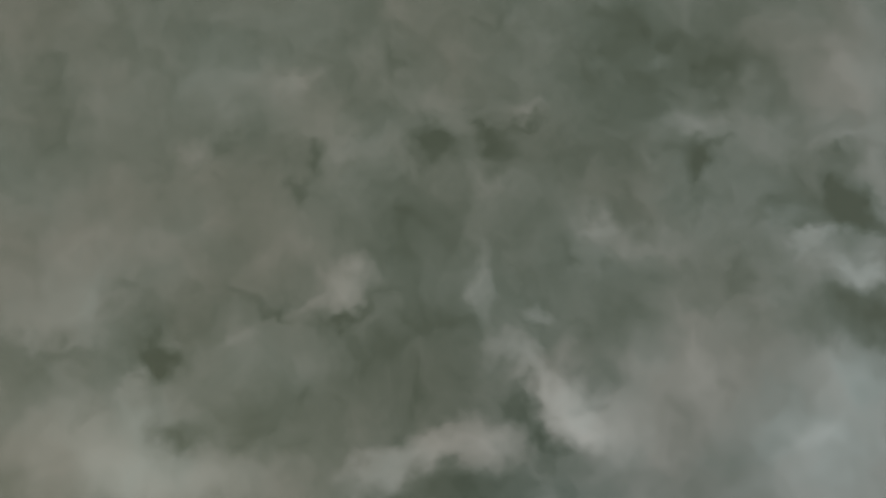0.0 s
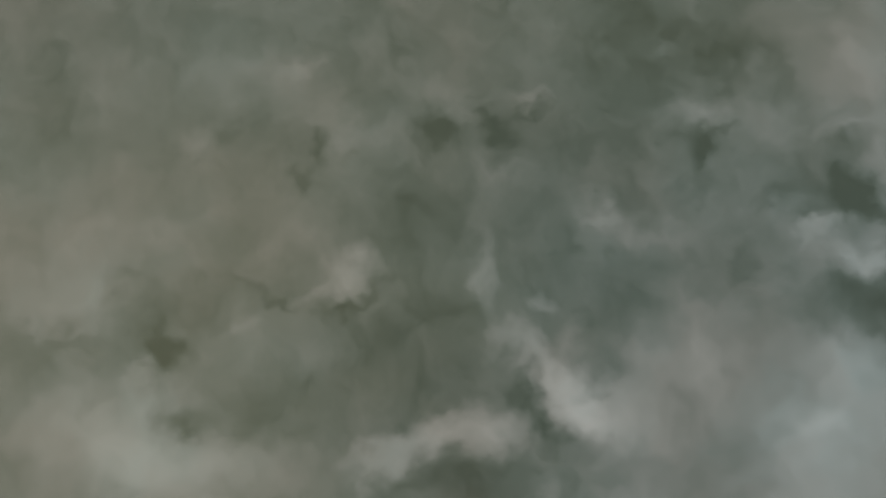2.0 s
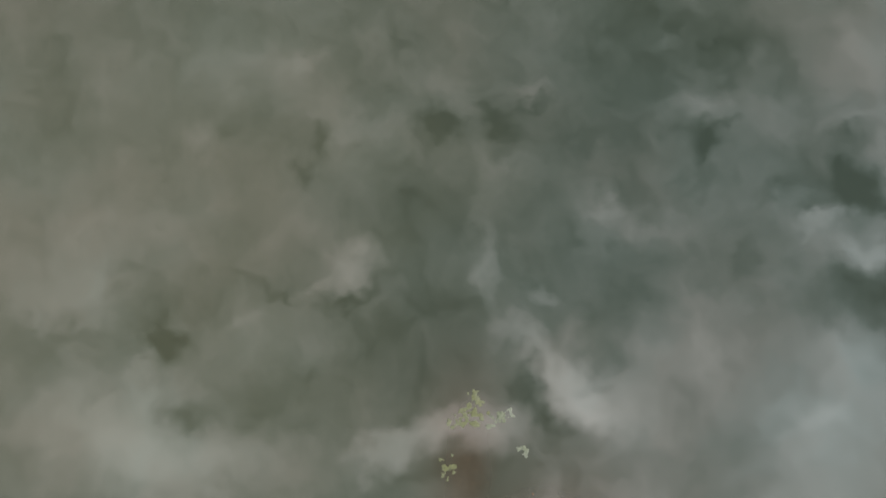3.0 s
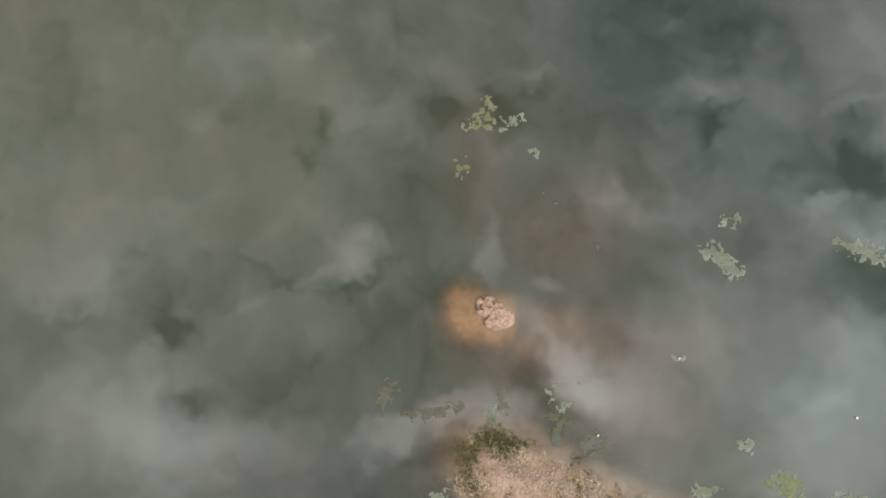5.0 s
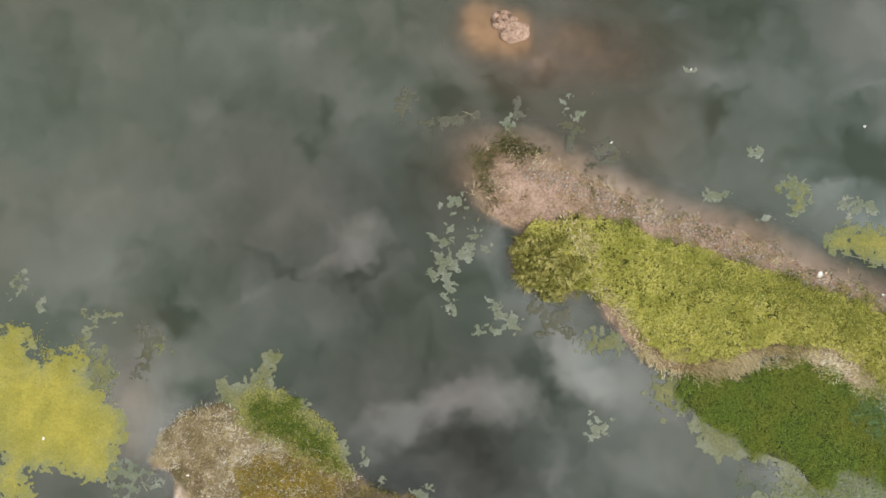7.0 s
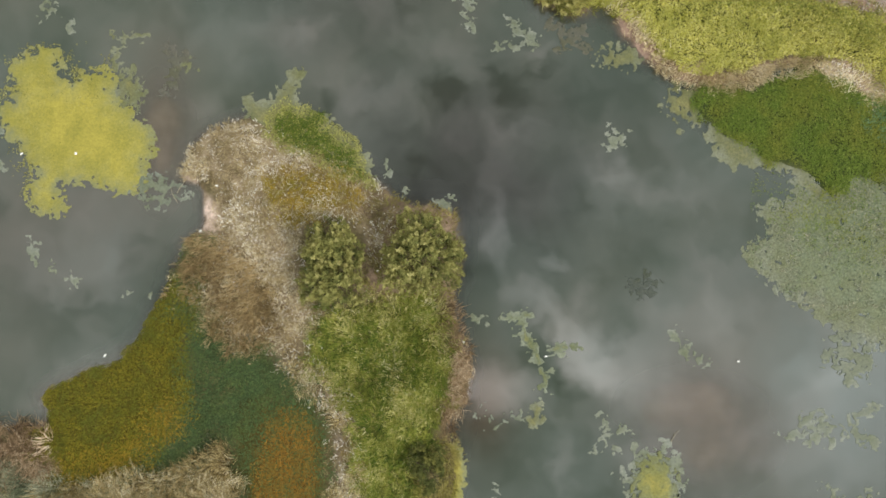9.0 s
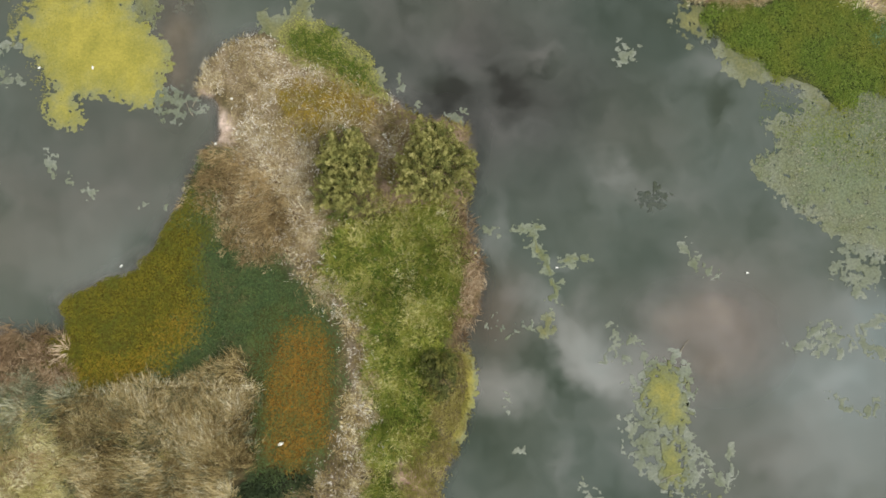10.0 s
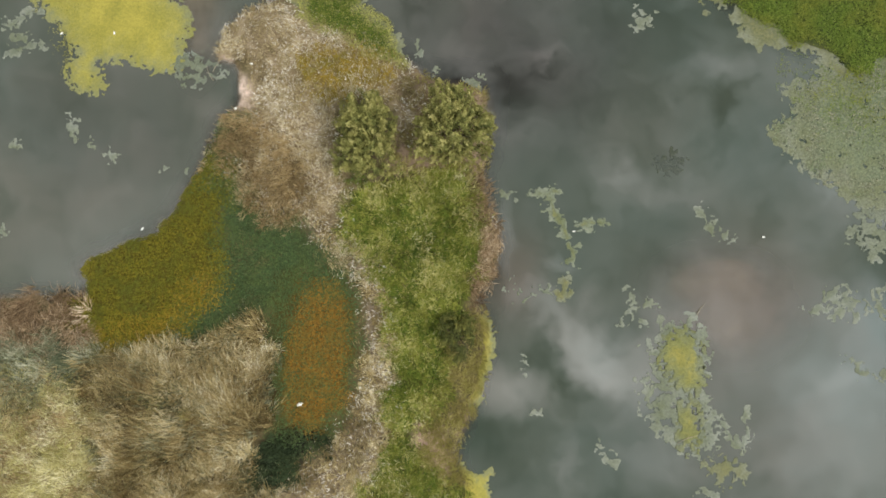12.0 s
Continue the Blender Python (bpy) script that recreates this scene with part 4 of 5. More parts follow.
CLUMP, DIMW = "small yellowish algae clump floating on the lake", "faint thin weed just under the surface"
YEL, PAL = "yellow-green algae mat floating on the lake", "pale grey-green algae film drifting on the lake"
MIX = "yellow algae mat with a pale torn edge"
algae_mat(Z_YELLOW_MAT, ALGAE_YELLOW, "large bright yellow algae mat beside the reed island", 0.42, 0.4, 0.1, 1.5, 1, lace=0.12)
algae_mat(Z_MARSH_MAT, ALGAE_MARSH, "wide pale grey-green algae mat beside the marsh", 0.4, 0.6, 0.1, 1.4, 2, cap=0.36, lace=0.3)
algae_mat(Zone([(7.32, -62.13), (8.61, -62.24), (8.98, -63.12), (9.29, -64.15), (8.85, -65.44), (9.34, -66.46), (9.56, -67.74), (8.72, -68.45), (7.7, -68.24), (6.81, -67.47), (6.05, -66.71), (6.33, -65.68), (5.82, -65.17), (6.62, -64.14), (6.12, -63.41), (6.78, -62.85)]), ALGAE_PALE, "lacy pale algae round a yellow mat", 0.4, 0.45, -0.1, 1.4, 3, cap=0.35, lace=0.9)
for x, y, w, h in [(7.95, -63.94, 0.88, 1.2), (8.35, -64.79, 0.62, 0.78), (8.24, -66.97, 0.52, 1.09)]:
    algae_mat(Oval(x, y, w, h), ALGAE_CORE, "yellow algae core on a pale mat", 0.4, 0.3, 0.06, 0.9, 15 + int(10 * w), lift=0.022)
algae_mat(Zone([(17.21, -39.51), (18.15, -38.92), (19.95, -39.04), (21.58, -39.43), (22.07, -40.49), (19.89, -40.63), (18.11, -40.29), (17.32, -40.03)]), ALGAE_CORE, MIX, 0.4, 0.4, 0.02, 0.8, 6, lace=0.4)
algae_mat(Zone([(12.26, -26.51), (13.06, -26.34), (13.7, -27.07), (14.22, -27.54), (13.68, -27.86), (12.9, -27.34)]), ALGAE_PALE, PAL, 0.32, 0.3, 0.04, 0.6, 7)
algae_mat(Zone([(18.52, -25.92), (19.18, -26.13), (20.69, -26.43), (20.65, -27.12), (19.55, -26.87), (18.66, -26.4)]), ALGAE_PALE, PAL, 0.32, 0.3, 0.04, 0.6, 8)
algae_mat(Zone([(-10.66, -45.96), (-9.61, -46.23), (-8.83, -45.31), (-8.44, -44.83), (-8, -45.05), (-8.15, -45.84), (-8.36, -46.32), (-7.26, -46.86), (-5.96, -47.97), (-5.18, -48.82), (-4.66, -50.13), (-5.18, -50.29), (-6.22, -49.28), (-7.26, -48.49), (-9.35, -48), (-10.49, -47.46)]), ALGAE_TAN, "yellowish algae fringe along the mossy shore", 0.3, 0.3, 0.02, 1.0, 9, lace=0.3)
algae_mat(Zone([(-1.91, -61.93), (-0.97, -62.19), (-0.72, -63.59), (-1.15, -65.14), (-1.63, -66.11), (-2.14, -65.64), (-1.66, -64.36), (-1.5, -63.33)]), ALGAE_YELLOW, YEL, 0.15, 0.4, 0.1, 0.5, 10)
algae_mat(Zone([(-2.32, -68.91), (-1.55, -69.35), (-0.77, -69.17), (-1.04, -69.98), (-0.71, -71.5), (-2.13, -71.49)]), ALGAE_YELLOW, YEL, 0.18, 0.4, 0.1, 0.5, 11)
algae_mat(Zone([(10.84, -47.49), (12.13, -48.1), (13.21, -48.43), (13.53, -49.12), (15.2, -49.52), (16.2, -50.84), (15.67, -51.22), (14.93, -50.21), (13.4, -49.32), (12.1, -49.45), (11.21, -48.82)]), ALGAE_TAN, "yellowish algae fringe along the marsh edge", 0.34, 0.35, 0.14, 1.3, 12, lace=0.2)
OVALS_PALE = [(16.96, -58.25, 1.25, 1.43, -0.16), (-14.63, -50.44, 1.56, 1.04, -0.3), (1.21, -60.8, 1.2, 0.68, -0.32)]
OVALS_PALE += [(-20.3, -53.1, 0.21, 0.52, 0.02), (-19.49, -53.9, 0.23, 0.23, 0.06), (-18.41, -54.44, 0.23, 0.23, 0.06), (-16.02, -55.07, 0.18, 0.16, 0.06), (-14.96, -55.13, 0.23, 0.18, 0.06), (-22.93, -53.97, 0.31, 0.23, 0.03), (-23.48, -57.95, 0.36, 0.31, 0.04), (0.78, -64.11, 0.16, 0.52, 0.02), (1.4, -66.43, 0.29, 0.23, 0.03), (0.21, -56.4, 0.26, 0.21, 0.03), (-4.06, -49.61, 0.21, 0.26, 0.04), (-1.52, -51.13, 0.42, 0.26, 0.02), (-3.32, -50.5, 0.26, 0.21, 0.03)]
OVALS_PALE += [(14, -35.55, 0.26, 0.21, 0.1), (14.32, -38.62, 0.26, 0.16, 0.1), (10.88, -31.57, 0.18, 0.15, 0.06), (10.06, -32.86, 0.16, 0.14, 0.04), (5.08, -33.24, 0.26, 0.31, 0.02), (5.71, -33.78, 0.36, 0.18, 0.02), (2.47, -34.21, 0.26, 0.47, -0.04), (0.1, -37.95, 0.68, 0.52, -0.12)]
OVALS_PALE += [(13.75, -25.17, 0.57, 0.62, -0.14)]
OVALS_YELLOW = [(9.86, -69.16, 0.88, 0.57, 0)]
OVALS_YELLOW += [(9.69, -46.52, 0.94, 1.09, 0.04), (6.68, -44.36, 0.94, 0.62, 0.02)]
OVALS_YELLOW += [(-16.01, -45.65, 0.68, 0.94, -0.05)]
k = 20
for ovals, mat, label in ((OVALS_PALE, ALGAE_PALE, PAL), (OVALS_YELLOW, ALGAE_TAN, CLUMP)):
    for x, y, w, h, off in ovals:
        algae_mat(Oval(x, y, w, h), mat, label, min(0.42, 1.2 * min(w, h)), 0.4, off - 0.09, 0.8, k, cap=0.4, lace=0.5 if min(w, h) > 0.4 else 0.0)
        k += 1


def drift(mat, label, radius, lines):
    """Weed drifting in thin branching strings."""
    global k
    k += 1
    algae_mat(Chain(radius, lines), mat, label, 0.26, 0.24, -0.03, 0.5, k, pitch=0.028, cap=0.22, rise=0.008)


drift(ALGAE_MIXED, MIX, 0.21, [[(1.34, -56.33), (1.87, -56.41), (2.29, -56.23)], [(1.87, -56.41), (2.12, -57.13), (2.48, -57.76), (2.68, -58.29)], [(2.68, -58.18), (3.21, -57.92), (3.79, -57.77), (4.47, -57.72)], [(2.68, -58.18), (2.94, -58.81), (3.14, -59.34), (2.71, -59.70)]])
drift(ALGAE_TAN, CLUMP, 0.27, [[(2.38, -61.06), (2.70, -60.54), (2.91, -60.91)]])
drift(ALGAE_PALE, PAL, 0.14, [[(8.87, -57.11), (9.30, -57.69), (9.60, -58.43)], [(9.30, -57.69), (9.82, -57.96), (10.28, -58.54)], [(8.95, -57.00), (9.05, -57.32)]])
drift(ALGAE_PALE, PAL, 0.14, [[(5.62, -60.87), (5.87, -61.34), (6.70, -61.60)], [(5.76, -61.75), (5.17, -62.43)], [(5.44, -62.12), (6.27, -62.38)]])
drift(ALGAE_PALE, PAL, 0.16, [[(9.44, -66.59), (9.99, -67.44), (10.48, -68.15)], [(10.48, -68.15), (10.91, -67.54), (10.79, -66.52)], [(10.04, -67.49), (10.70, -67.64)]])
drift(ALGAE_PALE, PAL, 0.12, [[(3.99, -67.97), (4.39, -68.43), (4.80, -68.94)], [(4.29, -68.23), (4.55, -68.18)]])
drift(ALGAE_PALE, PAL, 0.20, [[(13.83, -61.90), (14.51, -61.80), (15.15, -61.46), (15.93, -61.28), (16.54, -61.73)], [(14.63, -61.28), (15.11, -60.86), (15.58, -60.97)], [(15.43, -60.92), (15.96, -62.11)], [(14.86, -62.11), (15.40, -61.72)]])
drift(ALGAE_PALE, PAL, 0.16, [[(15.47, -64.13), (15.92, -64.39), (16.32, -64.85), (16.99, -64.96), (17.76, -64.45)]])
drift(ALGAE_PALE, PAL, 0.21, [[(17.03, -61.08), (17.22, -61.73), (17.98, -62.12)], [(18.04, -60.56), (17.03, -61.08)]])
drift(ALGAE_PALE, PAL, 0.14, [[(6.20, -47.55), (6.29, -48.15), (6.02, -48.47)], [(6.29, -48.15), (6.88, -47.93)], [(6.18, -48.47), (6.71, -48.37)]])
drift(ALGAE_PALE, PAL, 0.18, [[(-24.03, -48.29), (-23.25, -48.14), (-22.57, -47.65), (-21.99, -47.49)], [(-23.64, -49.55), (-22.79, -49.39), (-21.89, -49.12)], [(-23.34, -48.95), (-22.65, -48.79)]])
drift(ALGAE_PALE, PAL, 0.12, [[(8.68, -70.22), (8.99, -69.97)], [(9.25, -70.12), (9.08, -70.53)]])
drift(ALGAE_PALE, PAL, 0.21, [[(-0.99, -39.64), (-0.26, -39.87), (-0.36, -40.70), (-1.14, -41.22)], [(-0.16, -40.86), (0.62, -40.18), (0.93, -39.34)], [(0.78, -40.02), (1.51, -40.07)], [(-0.41, -41.07), (-0.26, -42.10), (-0.07, -43.03)], [(-0.78, -40.44), (-0.16, -40.60)]])
drift(ALGAE_PALE, PAL, 0.18, [[(1.71, -42.40), (2.07, -43.02), (2.95, -43.48)], [(1.09, -43.79), (2.02, -43.69), (2.80, -43.58)]])
drift(ALGAE_PALE, PAL, 0.12, [[(-0.27, -38.93), (-0.24, -39.19)]])
drift(ALGAE_MIXED, MIX, 0.29, [[(15.02, -37.22), (15.67, -36.84), (16.24, -37.16), (16.22, -37.79), (15.63, -38.27)], [(15.55, -37.32), (15.86, -37.64)]])
drift(ALGAE_PALE, PAL, 0.23, [[(17.96, -37.89), (18.65, -37.78), (19.44, -38.09)], [(18.42, -38.31), (18.86, -37.99)]])
drift(ALGAE_PALE, PAL, 0.16, [[(11.59, -37.45), (12.17, -37.55), (12.70, -37.39)]])
drift(ALGAE_PALE, PAL, 0.14, [[(-20.24, -42.23), (-19.81, -41.66), (-19.62, -41.15)], [(-20.00, -41.82), (-19.54, -41.97)], [(-18.79, -42.78), (-18.65, -42.53)]])
drift(ALGAE_TAN, CLUMP, 0.16, [[(-16.84, -43.14), (-16.36, -43.54), (-16.80, -44.21), (-16.57, -44.77), (-16.35, -45.32), (-15.82, -45.83)], [(-16.09, -45.58), (-16.16, -46.28)], [(-15.68, -45.47), (-15.71, -46.33)], [(-16.48, -43.19), (-15.46, -43.08)]])
drift(ALGAE_TAN, CLUMP, 0.27, [[(-13.53, -44.50), (-13.07, -44.45)]])
drift(ALGAE_DIM, DIMW, 0.23, [[(-14.32, -43.64), (-13.94, -44.35), (-14.06, -45.22), (-14.30, -45.82)], [(-13.94, -44.35), (-13.48, -44.20)]])
drift(ALGAE_DIM, DIMW, 0.21, [[(5.14, -34.41), (5.46, -34.73), (5.35, -35.31)], [(5.19, -34.99), (5.62, -34.51)]])
drift(ALGAE_DIM, DIMW, 0.25, [[(6.66, -35.52), (7.14, -35.09), (7.56, -35.46), (7.34, -35.88)], [(6.76, -35.89), (7.45, -35.67)]])
drift(ALGAE_DIM, DIMW, 0.31, [[(3.47, -42.73), (4.51, -43.11), (5.28, -43.88)], [(3.99, -43.89), (5.03, -43.01)]])
drift(ALGAE_DIM, DIMW, 0.18, [[(-2.40, -32.79), (-2.55, -33.41), (-2.64, -33.97)], [(-2.39, -33.20), (-2.04, -33.05)], [(-1.71, -34.27), (-1.35, -34.32)]])
drift(ALGAE_TAN, CLUMP, 0.12, [[(2.13, -19.44), (1.97, -19.99), (2.13, -20.42), (2.29, -20.86)], [(1.59, -20.65), (1.97, -20.48), (2.50, -20.53)], [(1.12, -20.82), (1.28, -20.70)], [(1.78, -20.10), (2.45, -19.87)]])
drift(ALGAE_PALE, PAL, 0.10, [[(3.14, -20.63), (3.51, -20.40), (3.99, -20.24)], [(3.46, -20.68), (3.73, -20.46)], [(2.77, -21.04), (2.93, -21.07)], [(4.36, -21.97), (4.47, -22.13)]])
drift(ALGAE_TAN, CLUMP, 0.10, [[(0.70, -22.56), (1.02, -22.77), (1.23, -23.04)], [(0.86, -22.99), (1.02, -22.66)], [(1.23, -22.33), (1.33, -22.60)]])
drift(ALGAE_DIM, DIMW, 0.16, [[(-0.33, -34.11), (0.19, -33.95), (0.85, -33.85)], [(2.76, -33.12), (3.15, -33.89)], [(-0.58, -34.21), (-0.43, -34.06)]])
drift(ALGAE_SUNK, "dark weed patch just under the surface", 0.3, [[(7.2, -54.9), (7.6, -54.6), (8.0, -54.9)], [(7.4, -55.2), (7.9, -55.2)]])


# ---- plants, stand by stand ----
L_STRAW = tuft_material("dry_straw", [(90, 78, 50), (142, 124, 88), (178, 160, 120), (206, 190, 152), (238, 228, 202)], 1.1, (124, 110, 76), 0.75)
L_HEM = tuft_material("dry_hem_grass", [(172, 152, 112), (206, 188, 146), (230, 214, 178), (246, 236, 210)], 0.8)
L_SCRUB = tuft_material("scrub", [(96, 92, 44), (128, 122, 60), (156, 146, 80), (184, 170, 120)], 0.8, (140, 116, 84), 0.7)
L_WHITE = tuft_material("bleached_stems", [(196, 184, 164), (228, 220, 206), (250, 246, 236)], 0.8)
L_REED = tuft_material("dry_reed", [(58, 52, 34), (118, 104, 66), (170, 150, 102), (216, 198, 148), (252, 244, 214)], 1.4, (142, 114, 70), 0.65)
L_TUFT = tuft_material("rusty_reed", [(100, 84, 56), (144, 122, 84), (176, 152, 108), (214, 192, 150)], 0.9, (118, 102, 74), 0.6)
L_PINK = tuft_material("withered_reed", [(74, 58, 42), (136, 112, 84), (186, 160, 126), (236, 216, 186)], 0.9, (112, 88, 62), 0.5)
L_BLUE = tuft_material("grey_green_sedge", [(56, 64, 46), (104, 110, 82), (152, 152, 122), (208, 204, 176)], 0.9, (84, 96, 72), 0.5)
L_PALE = tuft_material("pale_grass", [(132, 124, 76), (186, 176, 112), (220, 210, 156), (248, 240, 208)], 1.0, (176, 172, 74), 0.6)
L_GREEN = tuft_material("meadow_green", [(40, 54, 20), (72, 92, 32), (108, 124, 46), (154, 156, 70), (216, 206, 142)], 0.45, (150, 138, 64), 0.6)
L_HERB = leaf_material("yellow_herb", [(188, 182, 82), (210, 202, 104), (166, 164, 72), (224, 216, 146), (198, 190, 92)], 1.1, (158, 158, 72), 0.7)
L_HERB_DULL = leaf_material("olive_herb", [(150, 148, 66), (132, 134, 54), (172, 164, 92)], 0.9, (164, 152, 92), 0.5)
L_GREENHERB = leaf_material("green_herb", [(104, 116, 44), (128, 136, 56), (90, 102, 40), (152, 154, 76)], 0.9, (140, 138, 60), 0.5)
L_MARSH = leaf_material("marsh_green", [(94, 114, 38), (114, 132, 48), (80, 102, 34), (138, 150, 70)], 1.8, (128, 130, 52), 0.7)
L_TEAL = leaf_material("blue_green_sedge", [(96, 128, 86), (124, 152, 114), (84, 112, 74)], 0.8)
L_OLIVE = leaf_material("olive_carpet", [(112, 106, 26), (132, 120, 34), (92, 96, 26), (146, 130, 44)], 0.8, (92, 98, 34), 0.7)
L_GOLD = leaf_material("golden_carpet", [(158, 128, 40), (172, 142, 50), (140, 118, 36)], 0.7)
L_DARK = leaf_material("dark_carpet", [(74, 96, 56), (90, 110, 64), (66, 90, 56), (104, 116, 68)], 0.9, (92, 104, 54), 0.5)
L_ORANGE = leaf_material("orange_carpet", [(156, 112, 42), (170, 124, 46), (140, 102, 40), (162, 130, 58)], 0.8, (128, 112, 52), 0.7)
L_LUMPS = leaf_material("algae_lumps", [(124, 128, 108), (146, 145, 122), (110, 118, 96), (156, 149, 124)], 1.5, (112, 126, 88), 0.7)
L_YELLOW_LUMPS = leaf_material("yellow_lumps", [(128, 124, 54), (168, 162, 96), (112, 110, 46), (178, 172, 112)], 0.7, (120, 114, 44), 0.7)
# sedge colours darkened to carry the hollow's shade
L_HOLLOW = tuft_material("shade_toned_sedge", [(50, 62, 42), (64, 76, 48), (84, 92, 60)], 0.8)
L_RIM = tuft_material("wet_sedge", [(54, 56, 36), (74, 76, 44), (98, 94, 60), (130, 120, 84)], 0.6)
L_SPRIG = tuft_material("herb_sprigs", [(118, 124, 44), (154, 154, 62), (186, 180, 86), (214, 206, 128)], 0.9)
L_DIM = tuft_material("dark_bush_leaves", [(66, 74, 40), (88, 92, 48), (126, 122, 62)], 0.6)
L_MOSS = leaf_material("shore_moss", [(82, 102, 32), (100, 116, 38), (68, 88, 28)], 0.7, (118, 124, 48), 0.4)
L_MOSS_RIM = leaf_material("moss_rim", [(154, 154, 84), (172, 168, 100), (136, 138, 74)], 0.7)
L_OCHRE = leaf_material("ochre_herb", [(156, 130, 46), (176, 148, 56), (134, 118, 46), (190, 160, 66)], 0.7, (120, 118, 50), 0.6)
# shrub leaf ramps run from crown shade to lit tips, as colour
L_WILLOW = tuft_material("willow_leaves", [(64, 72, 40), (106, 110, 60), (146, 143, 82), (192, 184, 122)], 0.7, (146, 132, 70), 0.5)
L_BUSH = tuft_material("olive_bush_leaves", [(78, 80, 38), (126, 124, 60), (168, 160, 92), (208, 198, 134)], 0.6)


def stand(name, label, category, zone, mat, per_m2, length, width, lean, feather=0.35, ragged=0.5, clump=0.3, seed=1, tuft=28, radius=0.28, wind=None):
    """A stand of blades in tufts; per_m2 counts the blades."""
    x, y, heading, tone, size = tufts(zone, per_m2 / tuft, tuft, radius, feather, ragged, seed, clump)
    ob = blades(name, x, y, mat, length, width, lean, heading, 0.7, tone=tone, size=size, wind=wind)
    return stuff(ob, label, category)


def cover(name, label, category, zone, mat, per_m2, size, height, feather=0.25, ragged=0.3, clump=0.0, seed=1, flat=0.6, grow=0.0, shore=-0.1, gaps=0.8):
    x, y = places(zone, per_m2, feather, ragged, seed, clump, 0.8, grow, shore, gaps)
    return stuff(carpet(name, x, y, mat, size, height, flat), label, category)


# west island
stand("dry_grass", "dry matted straw-coloured grass on the reed island", "dry grass", Z_STRAW, L_STRAW, 800, 0.17, 0.019, 0.95, seed=2, tuft=14, radius=0.16)
stand("dead_stems", "bleached dead stems lying on dry grass", "dead stems", Z_STRAW, L_WHITE, 170, 0.17, 0.023, 1.15, clump=0.8, seed=3, tuft=5, radius=0.2)
cover("ochre_herbs", "ochre low herbs amid dry grass", "herbs", Z_OCHRE, L_OCHRE, 1000, 0.065, 0.2, 0.6, 0.6, 0.4, seed=4)
stand("reed_tufts", "rusty tufts of dry leaning reed", "reeds", Z_TUFTS, L_TUFT, 640, 0.5, 0.02, 0.85, 0.6, 0.9, 0.6, seed=5, tuft=12, radius=0.18, wind=(-0.12, -0.14))
stand("dry_grass", "dry straw among the rusty reed tufts", "dry grass", Z_TUFTS, L_STRAW, 520, 0.2, 0.019, 0.95, 0.6, 0.8, 0.5, seed=38, tuft=14, radius=0.16)
cover("olive_carpet", "olive and ochre low water plants along the shore", "water plants", Z_OLIVE, L_OLIVE, 1400, 0.06, 0.12, 0.55, 0.45, seed=6, grow=0.3, gaps=0.5)
cover("golden_carpet", "golden low water plants", "water plants", Z_OLIVE_GOLD, L_GOLD, 1100, 0.055, 0.14, 1.0, 0.7, seed=7, gaps=0.4)
cover("dark_carpet", "dark green low sedge in a wet hollow", "sedge", Z_DARK, L_DARK, 1200, 0.055, 0.13, 1.0, 0.8, seed=8, gaps=0.3)
cover("ditch_rim", "dull green low plants round the orange patch", "water plants", Z_RIM, L_DARK, 700, 0.06, 0.1, 0.6, 0.6, seed=9, gaps=0.4)
cover("orange_carpet", "rust-orange low water plants in a ditch", "water plants", Z_ORANGE, L_ORANGE, 1500, 0.055, 0.12, 0.6, 0.4, seed=10, gaps=0.4, grow=-0.2)
stand("wet_sedge", "thin dull sedge over the dark wet hollow", "sedge", Z_DARK, L_RIM, 110, 0.26, 0.02, 0.9, 0.8, 1.0, 0.8, seed=51, tuft=9, radius=0.18)
# dark blades stand in for shade; the ground does not dip here
stand("shade_toned_sedge", "dark green sedge with the hollow's shade in its colour", "sedge", Z_HOLLOW, L_HOLLOW, 420, 0.4, 0.03, 0.8, seed=11)
stand("bleached_reeds", "bleached broken reed stems along the ditch", "reeds", Z_STEMS, L_STRAW, 380, 0.24, 0.02, 1.0, 0.5, 0.7, seed=12, tuft=18, radius=0.2)
stand("broken_reeds", "brown broken reeds along the ditch", "reeds", Z_STEMS, L_REED, 380, 0.26, 0.02, 1.0, 0.5, 0.7, seed=39, tuft=18, radius=0.2)
stand("dead_stems", "bleached dead stems lying along the ditch", "dead stems", Z_STEMS, L_WHITE, 170, 0.22, 0.023, 1.15, 0.5, 0.7, 0.7, seed=13, tuft=6, radius=0.2)
stand("reed_bed", "tall dry brown reed bed leaning over", "reeds", Z_REED, L_REED, 1100, 0.8, 0.019, 0.85, 0.4, 0.6, seed=14, tuft=11, radius=0.16, wind=(-0.02, 0.26))
stand("reed_bed", "grey-green reeds mixed into the dry bed", "reeds", Z_REED, L_BLUE, 330, 0.7, 0.018, 0.85, 0.6, 0.6, 0.8, seed=31, tuft=11, radius=0.2, wind=(-0.04, 0.24))
stand("pale_grass", "pale yellow grass among the dry reeds", "grass", Z_MIXED, L_PALE, 420, 0.5, 0.022, 0.9, 0.8, 1.0, 0.9, seed=41, tuft=26, radius=0.2, wind=(-0.1, 0.12))
stand("reed_bed", "withered pinkish-brown reeds at the water's edge", "reeds", Z_REED_PINK, L_PINK, 700, 0.5, 0.022, 0.95, seed=15, tuft=36)
stand("sedge", "grey-green sedge between the reeds", "sedge", Z_BLUE, L_BLUE, 700, 0.5, 0.022, 0.95, seed=16, tuft=32)
stand("pale_grass", "pale yellow-green tall grass", "grass", Z_PALE, L_PALE, 850, 0.34, 0.02, 0.9, seed=17, tuft=30)
